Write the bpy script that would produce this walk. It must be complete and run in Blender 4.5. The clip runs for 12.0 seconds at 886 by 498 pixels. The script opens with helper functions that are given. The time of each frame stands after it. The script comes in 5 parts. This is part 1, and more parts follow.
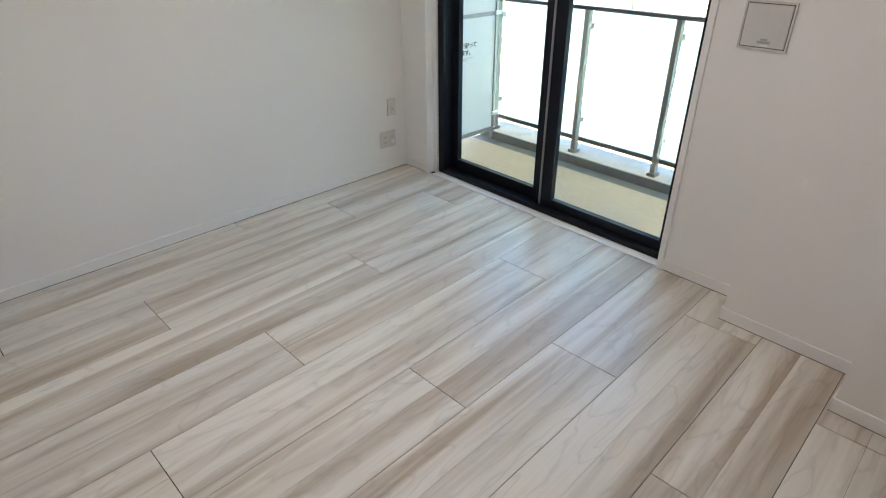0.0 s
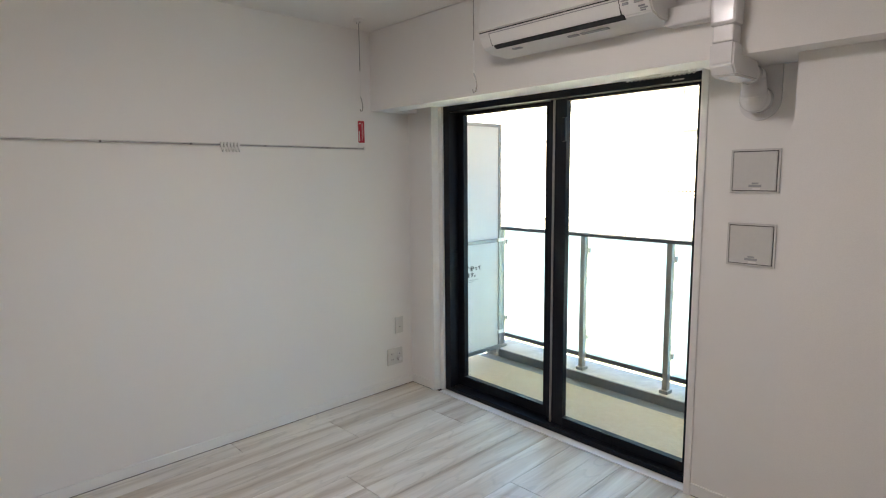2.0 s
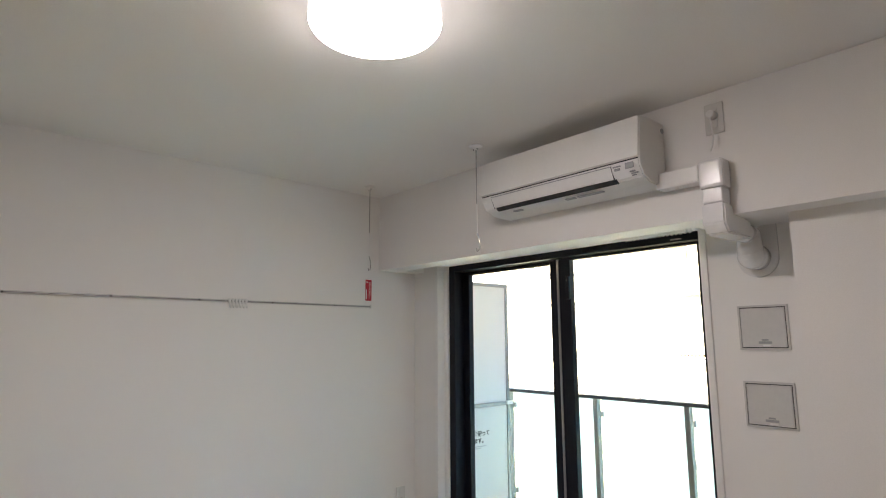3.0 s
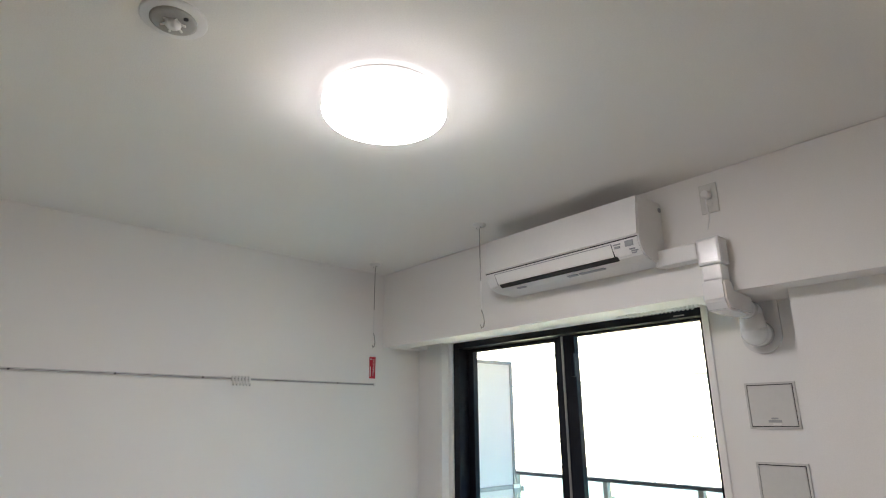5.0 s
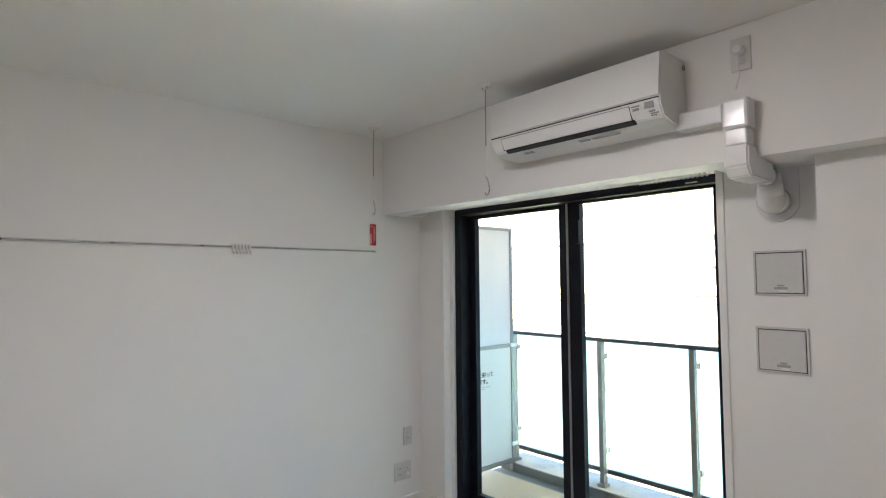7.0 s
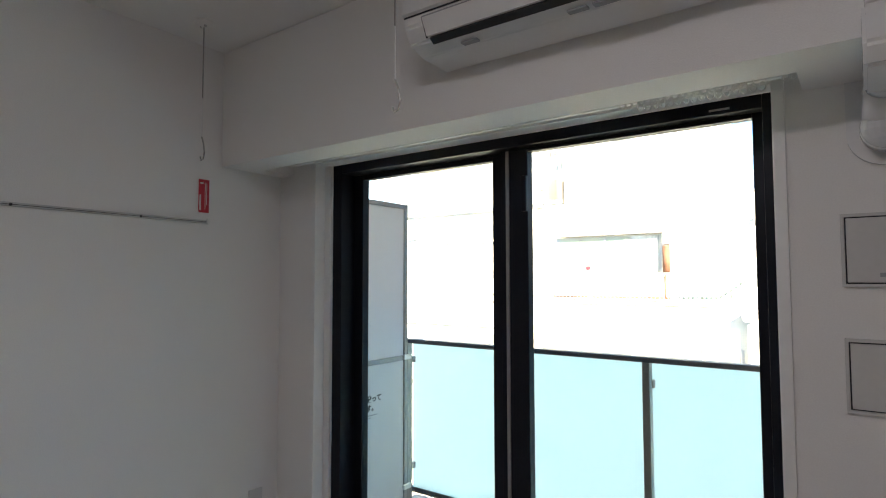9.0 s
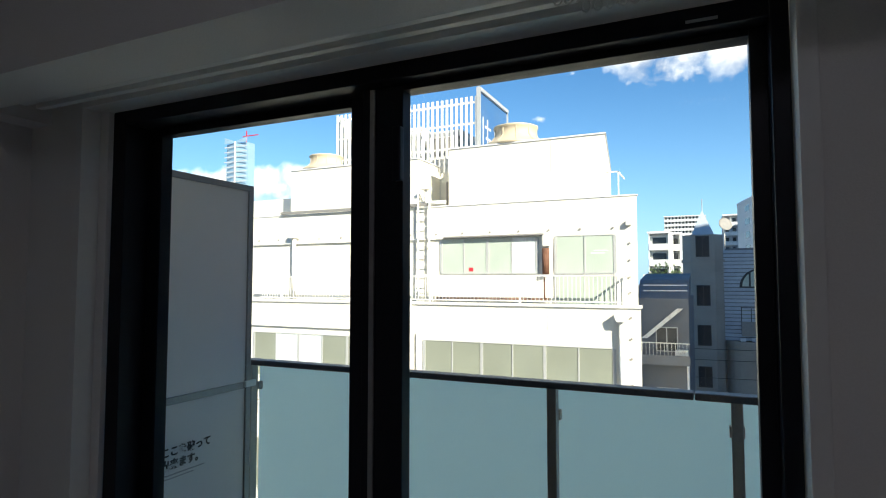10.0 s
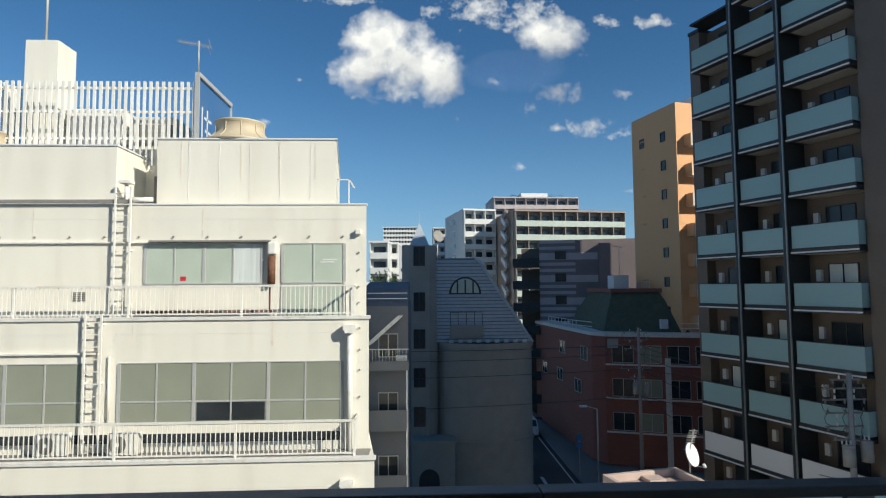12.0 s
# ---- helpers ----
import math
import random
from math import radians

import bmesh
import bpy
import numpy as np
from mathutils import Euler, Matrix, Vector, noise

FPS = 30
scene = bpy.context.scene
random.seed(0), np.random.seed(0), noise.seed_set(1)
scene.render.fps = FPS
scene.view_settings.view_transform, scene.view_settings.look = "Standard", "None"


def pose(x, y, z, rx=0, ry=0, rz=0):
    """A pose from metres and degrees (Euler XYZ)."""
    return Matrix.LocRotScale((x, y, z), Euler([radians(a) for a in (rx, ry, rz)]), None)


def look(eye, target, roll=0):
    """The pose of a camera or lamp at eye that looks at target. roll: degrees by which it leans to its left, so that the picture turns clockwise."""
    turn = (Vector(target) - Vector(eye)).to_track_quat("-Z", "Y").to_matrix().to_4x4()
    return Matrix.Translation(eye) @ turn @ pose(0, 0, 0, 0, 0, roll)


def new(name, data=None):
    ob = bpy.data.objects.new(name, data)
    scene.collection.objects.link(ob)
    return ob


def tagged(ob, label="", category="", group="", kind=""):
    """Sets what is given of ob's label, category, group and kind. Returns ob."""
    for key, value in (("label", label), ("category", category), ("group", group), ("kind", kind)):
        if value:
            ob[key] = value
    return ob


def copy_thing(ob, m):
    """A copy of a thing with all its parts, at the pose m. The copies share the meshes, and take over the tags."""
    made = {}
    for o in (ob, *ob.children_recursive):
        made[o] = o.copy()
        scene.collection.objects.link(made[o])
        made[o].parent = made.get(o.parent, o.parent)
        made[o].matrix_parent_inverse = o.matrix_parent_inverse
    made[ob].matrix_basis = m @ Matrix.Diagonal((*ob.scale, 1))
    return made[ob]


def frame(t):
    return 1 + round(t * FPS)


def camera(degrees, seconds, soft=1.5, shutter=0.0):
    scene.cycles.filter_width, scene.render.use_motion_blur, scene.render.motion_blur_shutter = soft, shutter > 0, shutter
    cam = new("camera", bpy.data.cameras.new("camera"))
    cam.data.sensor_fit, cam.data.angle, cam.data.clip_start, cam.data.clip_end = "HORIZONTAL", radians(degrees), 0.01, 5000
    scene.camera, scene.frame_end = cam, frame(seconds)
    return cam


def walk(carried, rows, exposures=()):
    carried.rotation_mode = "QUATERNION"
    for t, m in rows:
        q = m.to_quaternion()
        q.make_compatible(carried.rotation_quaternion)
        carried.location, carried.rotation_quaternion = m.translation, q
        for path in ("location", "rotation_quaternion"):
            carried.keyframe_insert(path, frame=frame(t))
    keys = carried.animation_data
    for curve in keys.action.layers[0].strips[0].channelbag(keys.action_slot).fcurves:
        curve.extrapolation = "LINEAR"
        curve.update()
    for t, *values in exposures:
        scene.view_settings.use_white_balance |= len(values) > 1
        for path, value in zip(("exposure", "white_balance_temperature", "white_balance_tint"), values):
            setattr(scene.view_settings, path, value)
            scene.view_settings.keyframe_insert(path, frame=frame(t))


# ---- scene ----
cam = camera(75.3, 12.0, soft=1.1)
PATH = [
    (0, (3.209, -2.575, 1.562), (1.925, -1.395, 0.582), -0.2),
    (0.5, (3.209, -2.578, 1.56), (1.905, -1.384, 0.627), -0.3),
    (1, (3.213, -2.582, 1.558), (1.851, -1.343, 0.777), -0.5),
    (1.5, (3.225, -2.581, 1.54), (1.793, -1.29, 1.009), -0.6),
    (2, (3.227, -2.58, 1.522), (1.751, -1.255, 1.266), -0.6),
    (2.5, (3.242, -2.549, 1.497), (1.739, -1.23, 1.526), -0.4),
    (3, (3.231, -2.552, 1.485), (1.742, -1.252, 1.794), -0.3),
    (3.2, (3.229, -2.556, 1.48), (1.757, -1.268, 1.897), -0.3),
    (4.8, (3.268, -2.578, 1.481), (1.835, -1.349, 2.141), -0.4),
    (5, (3.26, -2.582, 1.478), (1.808, -1.329, 2.046), -0.3),
    (5.5, (3.254, -2.571, 1.486), (1.758, -1.281, 1.794), -0.0),
    (6, (3.247, -2.564, 1.499), (1.738, -1.26, 1.644), -0.3),
    (6.5, (3.229, -2.558, 1.492), (1.718, -1.253, 1.613), -0.1),
    (6.7, (3.207, -2.566, 1.508), (1.699, -1.257, 1.62), -0.3),
    (8.3, (2.621, -2.106, 1.475), (1.195, -0.713, 1.581), -0.3),
    (8.5, (2.5, -2.019, 1.457), (1.125, -0.571, 1.566), -0.3),
    (9, (2.256, -1.752, 1.453), (1.074, -0.143, 1.56), -0.1),
    (9.5, (2.076, -1.397, 1.453), (1.068, 0.327, 1.563), 0.0),
    (10, (1.928, -1.083, 1.466), (1.091, 0.731, 1.576), 0.0),
    (10.5, (1.773, -0.791, 1.513), (1.171, 1.113, 1.628), 0.1),
    (11, (1.70, -0.465, 1.543), (1.308, 1.492, 1.664), 0.0),
    (11.5, (1.645, -0.265, 1.579), (1.448, 1.721, 1.704), -0.2),
    (12, (1.575, -0.222, 1.563), (1.658, 1.772, 1.694), -0.4),
]
EXPOSURES = [(0.0, 4.25, 8500, 8), (1.5, 4.15, 8700, 10), (3.2, 4.08, 8700, 11), (5.0, 4.28, 8100, 7), (6.7, 4.22, 8100, 7), (8.3, 3.92, 7900, 6), (9.0, 3.15, 7900, 11), (9.5, 2.1, 7100, 10), (10.0, 1.15, 7000, 10), (10.5, 0.6, 6800, 10), (11.0, 0.32, 6700, 10), (12.0, 0.25, 6800, 11)]
walk(cam, [(t, look(eye, target, roll)) for t, eye, target, roll in PATH], EXPOSURES)

# ---- light ----
scene.world = bpy.data.worlds.new("world")
scene.world.use_nodes = True
wt = scene.world.node_tree
wn, wl = wt.nodes, wt.links
SUN = Vector((0.80 * math.cos(radians(30)), -0.60 * math.cos(radians(30)), math.sin(radians(30))))
sky = wn.new("ShaderNodeTexSky")
sky.sky_type, sky.sun_disc = "NISHITA", False
sky.sun_elevation, sky.sun_rotation = radians(30), radians(127)
sky.air_density, sky.dust_density, sky.ozone_density = 1.0, 0.0, 4.0
background = wn["Background"]
background.inputs["Strength"].default_value = 0.085


def wmath(op, a, b=None, c=None, clamp=False):
    n = wn.new("ShaderNodeMath")
    n.operation, n.use_clamp = op, clamp
    for i, v in enumerate((a, b, c)):
        if v is None:
            continue
        if isinstance(v, (int, float)):
            n.inputs[i].default_value = v
        else:
            wl.new(v, n.inputs[i])
    return n.outputs[0]


# cumulus clouds: soft lobes on the sky, torn by noise
coord = wn.new("ShaderNodeTexCoord")
split = wn.new("ShaderNodeSeparateXYZ")
wl.new(coord.outputs["Generated"], split.inputs[0])
ahead = wmath("MAXIMUM", split.outputs[1], 0.05)
cu, cv = wmath("DIVIDE", split.outputs[0], ahead), wmath("DIVIDE", split.outputs[2], ahead)
flat = wn.new("ShaderNodeCombineXYZ")
wl.new(cu, flat.inputs[0])
wl.new(cv, flat.inputs[1])


def wnoise(scale, detail, rough=0.6):
    n = wn.new("ShaderNodeTexNoise")
    n.inputs["Scale"].default_value, n.inputs["Detail"].default_value, n.inputs["Roughness"].default_value = scale, detail, rough
    wl.new(flat.outputs[0], n.inputs["Vector"])
    return n.outputs["Fac"]


LOBES = [(-0.071, 0.442, 0.058, 0.044), (-0.096, 0.389, 0.052, 0.043), (-0.021, 0.405, 0.069, 0.057), (0.042, 0.375, 0.048, 0.05), (-0.051, 0.356, 0.062, 0.035), (-0.162, 0.382, 0.028, 0.02), (0.239, 0.448, 0.06, 0.038), (0.204, 0.486, 0.062, 0.036), (0.112, 0.495, 0.061, 0.032), (0.025, 0.494, 0.037, 0.023), (0.247, 0.345, 0.046, 0.021), (0.194, 0.319, 0.031, 0.021), (0.246, 0.281, 0.031, 0.01), (0.308, 0.284, 0.046, 0.019), (0.36, 0.273, 0.029, 0.025), (0.432, 0.48, 0.044, 0.014), (0.338, 0.477, 0.027, 0.014), (0.366, 0.346, 0.033, 0.011), (0.136, 0.365, 0.015, 0.012), (0.179, 0.212, 0.013, 0.01), (0.371, 0.167, 0.035, 0.008), (-0.268, 0.29, 0.015, 0.009), (-0.208, 0.365, 0.013, 0.008), (0.07, 0.296, 0.009, 0.011), (-0.121, 0.51, 0.05, 0.01), (-0.201, 0.509, 0.026, 0.008), (-1.05, 0.218, 0.35, 0.045), (-0.85, 0.188, 0.2, 0.03)]


def lobes(which, su, sv):
    """How deep a direction lies inside the nearest of the clouds' lobes."""
    best = None
    for u, v, ru, rv in which:
        ru, rv = ru * 1.18, rv * 1.18
        du = wmath("DIVIDE", wmath("SUBTRACT", cu, u + su), ru)
        dv = wmath("DIVIDE", wmath("SUBTRACT", cv, v + sv), rv)
        d = wmath("SUBTRACT", 1.0 if ru > 0.045 else 0.7, wmath("SQRT", wmath("ADD", wmath("MULTIPLY", du, du), wmath("MULTIPLY", dv, dv))))
        best = d if best is None else wmath("MAXIMUM", best, d)
    return best


LARGE = [q for q in LOBES if q[3] > 0.036]
SMALL = [q for q in LOBES if q[3] <= 0.036]
fine, coarse, wisp = wnoise(20, 6, 0.55), wnoise(9, 4), wnoise(46, 7, 0.62)
puff = wmath("MULTIPLY_ADD", wmath("ADD", lobes(LARGE, 0, 0), wmath("MULTIPLY", wmath("SUBTRACT", fine, 0.5), 1.5)), 1.6, 0.0, clamp=True)
tuft = wmath("MULTIPLY_ADD", wmath("ADD", lobes(SMALL, 0, 0), wmath("MULTIPLY", wmath("SUBTRACT", wmath("ADD", wisp, wmath("MULTIPLY", fine, 0.6)), 0.86), 2.6)), 0.85, -0.05, clamp=True)
cover = wmath("MAXIMUM", puff, tuft)
below = wmath("MULTIPLY", wmath("SUBTRACT", lobes(LARGE, 0.012, -0.03), lobes(LARGE, -0.012, 0.03)), 0.5)
shade = wmath("SUBTRACT", wmath("MULTIPLY_ADD", wmath("ADD", fine, wmath("MULTIPLY", coarse, 0.8)), 1.5, -0.62), below, clamp=True)
tone = wn.new("ShaderNodeMix")
tone.data_type = "RGBA"
wl.new(shade, tone.inputs["Factor"])
tone.inputs["A"].default_value, tone.inputs["B"].default_value = (4.2, 4.6, 5.4, 1), (10.5, 10.5, 10.3, 1)
blend = wn.new("ShaderNodeMix")
blend.data_type = "RGBA"
wl.new(cover, blend.inputs["Factor"])
deep = wn.new("ShaderNodeHueSaturation")
deep.inputs["Saturation"].default_value = 1.22
wl.new(sky.outputs[0], deep.inputs["Color"])
low = wmath("SUBTRACT", 1.0, wmath("MULTIPLY", wmath("MAXIMUM", split.outputs[2], 0.0), 2.6), clamp=True)
haze = wn.new("ShaderNodeMix")
haze.data_type = "RGBA"
wl.new(wmath("MULTIPLY", wmath("MULTIPLY", low, low), 0.85), haze.inputs["Factor"])
wl.new(deep.outputs[0], haze.inputs["A"])
haze.inputs["B"].default_value = (1.75, 4.0, 7.3, 1)
wl.new(haze.outputs["Result"], blend.inputs["A"])
wl.new(tone.outputs["Result"], blend.inputs["B"])
wl.new(blend.outputs["Result"], background.inputs["Color"])

sun = new("sun", bpy.data.lights.new("sun", "SUN"))
sun.data.energy, sun.data.angle, sun.data.color = 4.6, radians(0.53), (1.0, 0.955, 0.86)
sun.matrix_world = look(SUN * 80, (0, 0, 0))


# ---- materials ----
def nodes_of(name):
    m = bpy.data.materials.new(name)
    m.use_nodes = True
    return m, m.node_tree.nodes, m.node_tree.links, m.node_tree.nodes["Principled BSDF"]


def mat(name, color, rough=0.6, metal=0.0, grain=60.0, vary=0.06, stain=0.0, stain_scale=1.2, bump=0.0, bump_scale=200.0, spec=0.5, random_tone=0.0, stretch=(1, 1, 1), dirt=(0.25, 0.2, 0.15)):
    """A painted, plastered or metal surface: fine grain, large stains, and relief."""
    m, n, l, p = nodes_of(name)
    p.inputs["Roughness"].default_value, p.inputs["Metallic"].default_value = rough, metal
    p.inputs["Specular IOR Level"].default_value = spec
    co = n.new("ShaderNodeTexCoord")
    mp = n.new("ShaderNodeMapping")
    mp.inputs["Scale"].default_value = stretch
    l.new(co.outputs["Object"], mp.inputs["Vector"])

    def tex(scale, detail=4):
        t = n.new("ShaderNodeTexNoise")
        t.inputs["Scale"].default_value, t.inputs["Detail"].default_value = scale, detail
        l.new(mp.outputs[0], t.inputs["Vector"])
        return t.outputs["Fac"]

    g = n.new("ShaderNodeMapRange")
    l.new(tex(grain), g.inputs["Value"])
    g.inputs["From Min"].default_value, g.inputs["From Max"].default_value = 0.3, 0.7
    g.inputs["To Min"].default_value, g.inputs["To Max"].default_value = 1 - vary, 1 + vary
    value = g.outputs[0]
    if random_tone:
        info = n.new("ShaderNodeObjectInfo")
        q = n.new("ShaderNodeMapRange")
        l.new(info.outputs["Random"], q.inputs["Value"])
        q.inputs["To Min"].default_value, q.inputs["To Max"].default_value = 1 - random_tone, 1 + random_tone
        k = n.new("ShaderNodeMath")
        k.operation = "MULTIPLY"
        l.new(value, k.inputs[0])
        l.new(q.outputs[0], k.inputs[1])
        value = k.outputs[0]
    c = n.new("ShaderNodeVectorMath")
    c.operation = "SCALE"
    c.inputs[0].default_value = color
    l.new(value, c.inputs["Scale"])
    out = c.outputs[0]
    if stain:
        s = n.new("ShaderNodeMapRange")
        l.new(tex(stain_scale, 8), s.inputs["Value"])
        s.inputs["From Min"].default_value, s.inputs["From Max"].default_value = 0.48, 0.78
        s.inputs["To Max"].default_value = stain
        x = n.new("ShaderNodeMix")
        x.data_type = "RGBA"
        l.new(s.outputs[0], x.inputs["Factor"])
        l.new(out, x.inputs["A"])
        x.inputs["B"].default_value = (*dirt, 1)
        out = x.outputs["Result"]
    l.new(out, p.inputs["Base Color"])
    r = n.new("ShaderNodeMapRange")
    l.new(tex(grain * 0.3), r.inputs["Value"])
    r.inputs["To Min"].default_value, r.inputs["To Max"].default_value = max(rough - 0.08, 0.02), min(rough + 0.08, 1)
    l.new(r.outputs[0], p.inputs["Roughness"])
    if bump:
        b = n.new("ShaderNodeBump")
        b.inputs["Strength"].default_value, b.inputs["Distance"].default_value = bump, 0.002
        l.new(tex(bump_scale, 3), b.inputs["Height"])
        l.new(b.outputs[0], p.inputs["Normal"])
    return m


def pane_mat(name, tint=(0.965, 0.985, 0.98), ior=1.5, rough=0.0):
    """Clear sheet glass: lets light straight through, mirrors by Fresnel."""
    m, n, l, p = nodes_of(name)
    n.remove(p)
    t, g, f, x = n.new("ShaderNodeBsdfTransparent"), n.new("ShaderNodeBsdfGlossy"), n.new("ShaderNodeLayerWeight"), n.new("ShaderNodeMixShader")
    t.inputs[0].default_value = (*tint, 1)
    g.inputs["Roughness"].default_value = rough
    f.inputs["Blend"].default_value = 0.5
    power, gloss = n.new("ShaderNodeMath"), n.new("ShaderNodeMath")
    power.operation, gloss.operation = "POWER", "MULTIPLY_ADD"
    l.new(f.outputs["Facing"], power.inputs[0])
    power.inputs[1].default_value = 5.0
    f0 = ((ior - 1) / (ior + 1)) ** 2
    l.new(power.outputs[0], gloss.inputs[0])
    gloss.inputs[1].default_value, gloss.inputs[2].default_value = 0.6, f0 * 0.12
    l.new(gloss.outputs[0], x.inputs[0])
    l.new(t.outputs[0], x.inputs[1])
    l.new(g.outputs[0], x.inputs[2])
    l.new(x.outputs[0], n["Material Output"].inputs[0])
    return m


def frosted_mat(name, color, through_share=0.5, rough=0.35):
    """Milky laminated glass."""
    m, n, l, p = nodes_of(name)
    p.inputs["Base Color"].default_value, p.inputs["Roughness"].default_value = (*color, 1), rough
    t, x, z = n.new("ShaderNodeBsdfTranslucent"), n.new("ShaderNodeMixShader"), n.new("ShaderNodeTexNoise")
    t.inputs[0].default_value = (*color, 1)
    z.inputs["Scale"].default_value = 3.0
    r = n.new("ShaderNodeMapRange")
    l.new(z.outputs["Fac"], r.inputs["Value"])
    r.inputs["To Min"].default_value, r.inputs["To Max"].default_value = through_share - 0.05, through_share + 0.05
    l.new(r.outputs[0], x.inputs[0])
    l.new(p.outputs[0], x.inputs[1])
    l.new(t.outputs[0], x.inputs[2])
    l.new(x.outputs[0], n["Material Output"].inputs[0])
    return m


def glow_mat(name, color, strength):
    m, n, l, p = nodes_of(name)
    p.inputs["Base Color"].default_value = (0.85, 0.85, 0.88, 1)
    p.inputs["Emission Color"].default_value, p.inputs["Emission Strength"].default_value = (*color, 1), strength
    return m


def plank_mat(name):
    """Printed pale ash flooring: long cathedral grain along y, tone by plank."""
    m, n, l, p = nodes_of(name)
    co, info = n.new("ShaderNodeTexCoord"), n.new("ShaderNodeObjectInfo")
    shift = n.new("ShaderNodeVectorMath")
    shift.operation = "MULTIPLY_ADD"
    l.new(info.outputs["Random"], shift.inputs[0])
    shift.inputs[1].default_value = (31, 57, 13)
    l.new(co.outputs["Object"], shift.inputs[2])

    def grain(scale, stretch, detail, distort):
        mp, t = n.new("ShaderNodeMapping"), n.new("ShaderNodeTexNoise")
        mp.inputs["Scale"].default_value = stretch
        l.new(shift.outputs[0], mp.inputs["Vector"])
        t.inputs["Scale"].default_value, t.inputs["Detail"].default_value, t.inputs["Distortion"].default_value = scale, detail, distort
        l.new(mp.outputs[0], t.inputs["Vector"])
        return t.outputs["Fac"]

    bands, fibres = grain(10.0, (1.0, 0.055, 1), 5, 0.5), grain(120, (1.0, 0.03, 1), 4, 0.2)
    rings = n.new("ShaderNodeMath")
    rings.operation = "PINGPONG"
    w = n.new("ShaderNodeMath")
    w.operation = "MULTIPLY"
    l.new(grain(3.2, (1.6, 0.35, 1), 3, 0.4), w.inputs[0])
    w.inputs[1].default_value = 9
    l.new(w.outputs[0], rings.inputs[0])
    rings.inputs[1].default_value = 0.5
    ramp = n.new("ShaderNodeValToRGB")
    l.new(bands, ramp.inputs[0])
    e = ramp.color_ramp.elements
    e[0].position, e[0].color = 0.33, (0.475, 0.385, 0.295, 1)
    e[1].position, e[1].color = 0.60, (0.80, 0.755, 0.68, 1)
    mid = e.new(0.47)
    mid.color = (0.655, 0.59, 0.505, 1)
    lines = n.new("ShaderNodeMapRange")
    l.new(rings.outputs[0], lines.inputs["Value"])
    lines.inputs["From Max"].default_value = 0.14
    lines.inputs["To Min"].default_value, lines.inputs["To Max"].default_value = 0.88, 1.0
    fib = n.new("ShaderNodeMapRange")
    l.new(fibres, fib.inputs["Value"])
    fib.inputs["To Min"].default_value, fib.inputs["To Max"].default_value = 0.9, 1.1
    tone_range = n.new("ShaderNodeMapRange")
    l.new(info.outputs["Random"], tone_range.inputs["Value"])
    tone_range.inputs["To Min"].default_value, tone_range.inputs["To Max"].default_value = 0.95, 1.06
    k1, k2 = n.new("ShaderNodeMath"), n.new("ShaderNodeMath")
    k1.operation = k2.operation = "MULTIPLY"
    l.new(lines.outputs[0], k1.inputs[0])
    l.new(fib.outputs[0], k1.inputs[1])
    l.new(k1.outputs[0], k2.inputs[0])
    l.new(tone_range.outputs[0], k2.inputs[1])
    c = n.new("ShaderNodeVectorMath")
    c.operation = "SCALE"
    l.new(ramp.outputs[0], c.inputs[0])
    l.new(k2.outputs[0], c.inputs["Scale"])
    l.new(c.outputs[0], p.inputs["Base Color"])
    p.inputs["Roughness"].default_value = 0.3
    b = n.new("ShaderNodeBump")
    b.inputs["Strength"].default_value, b.inputs["Distance"].default_value = 0.12, 0.001
    l.new(fibres, b.inputs["Height"])
    l.new(b.outputs[0], p.inputs["Normal"])
    return m


M_PAPER = mat("wallpaper", (0.865, 0.85, 0.83), 0.85, vary=0.02, grain=240, bump=0.35, bump_scale=320, stain=0.03, stain_scale=0.7, spec=0.2)
# invented tan that weakens and warms the light bounced off the unseen walls
M_DIMPAPER = mat("bounce_dimming_tan", (0.55, 0.47, 0.40), 0.85, vary=0.02, grain=240, bump=0.35, bump_scale=320, stain=0.03, stain_scale=0.7, spec=0.2)
M_CEIL = mat("ceiling_paper", (0.865, 0.85, 0.82), 0.9, vary=0.02, grain=200, bump=0.4, bump_scale=260, spec=0.2)
M_TRIM = mat("white_trim", (0.86, 0.855, 0.84), 0.42, vary=0.015, grain=40, spec=0.4)
M_PLANK = plank_mat("ash_flooring")
# dark plank grooves, and the shade painted under the skirting
M_GAP = mat("groove_and_skirting_shade", (0.07, 0.055, 0.045), 0.9)
M_BLACK = mat("black_aluminium", (0.006, 0.008, 0.013), 0.4, metal=0.0, vary=0.12, grain=90, spec=0.22)
M_GREYALU = mat("grey_aluminium", (0.30, 0.30, 0.30), 0.4, metal=0.6, vary=0.08, grain=50)
M_RAILALU = mat("silver_rail", (0.55, 0.55, 0.54), 0.4, metal=0.3, vary=0.05)
M_STEEL = mat("bronze_steel", (0.32, 0.30, 0.28), 0.38, metal=0.7, vary=0.08, grain=60)
M_RAILTOP = mat("rail_cap", (0.085, 0.09, 0.10), 0.45, metal=0.3, vary=0.1)
M_GLASS = pane_mat("window_glass")
M_FROST = frosted_mat("frosted_glass", (0.58, 0.86, 0.89), 0.75)
M_BOARD = frosted_mat("partition_board", (0.66, 0.66, 0.66), 0.1, 0.7)
M_BALC = mat("balcony_sheet", (0.46, 0.345, 0.245), 0.75, vary=0.1, grain=30, stain=0.5, stain_scale=2.5, bump=0.5, bump_scale=400, dirt=(0.50, 0.43, 0.34))
M_GUTTER = mat("gutter_sheet", (0.16, 0.165, 0.17), 0.7, vary=0.12, stain=0.2, stain_scale=5)
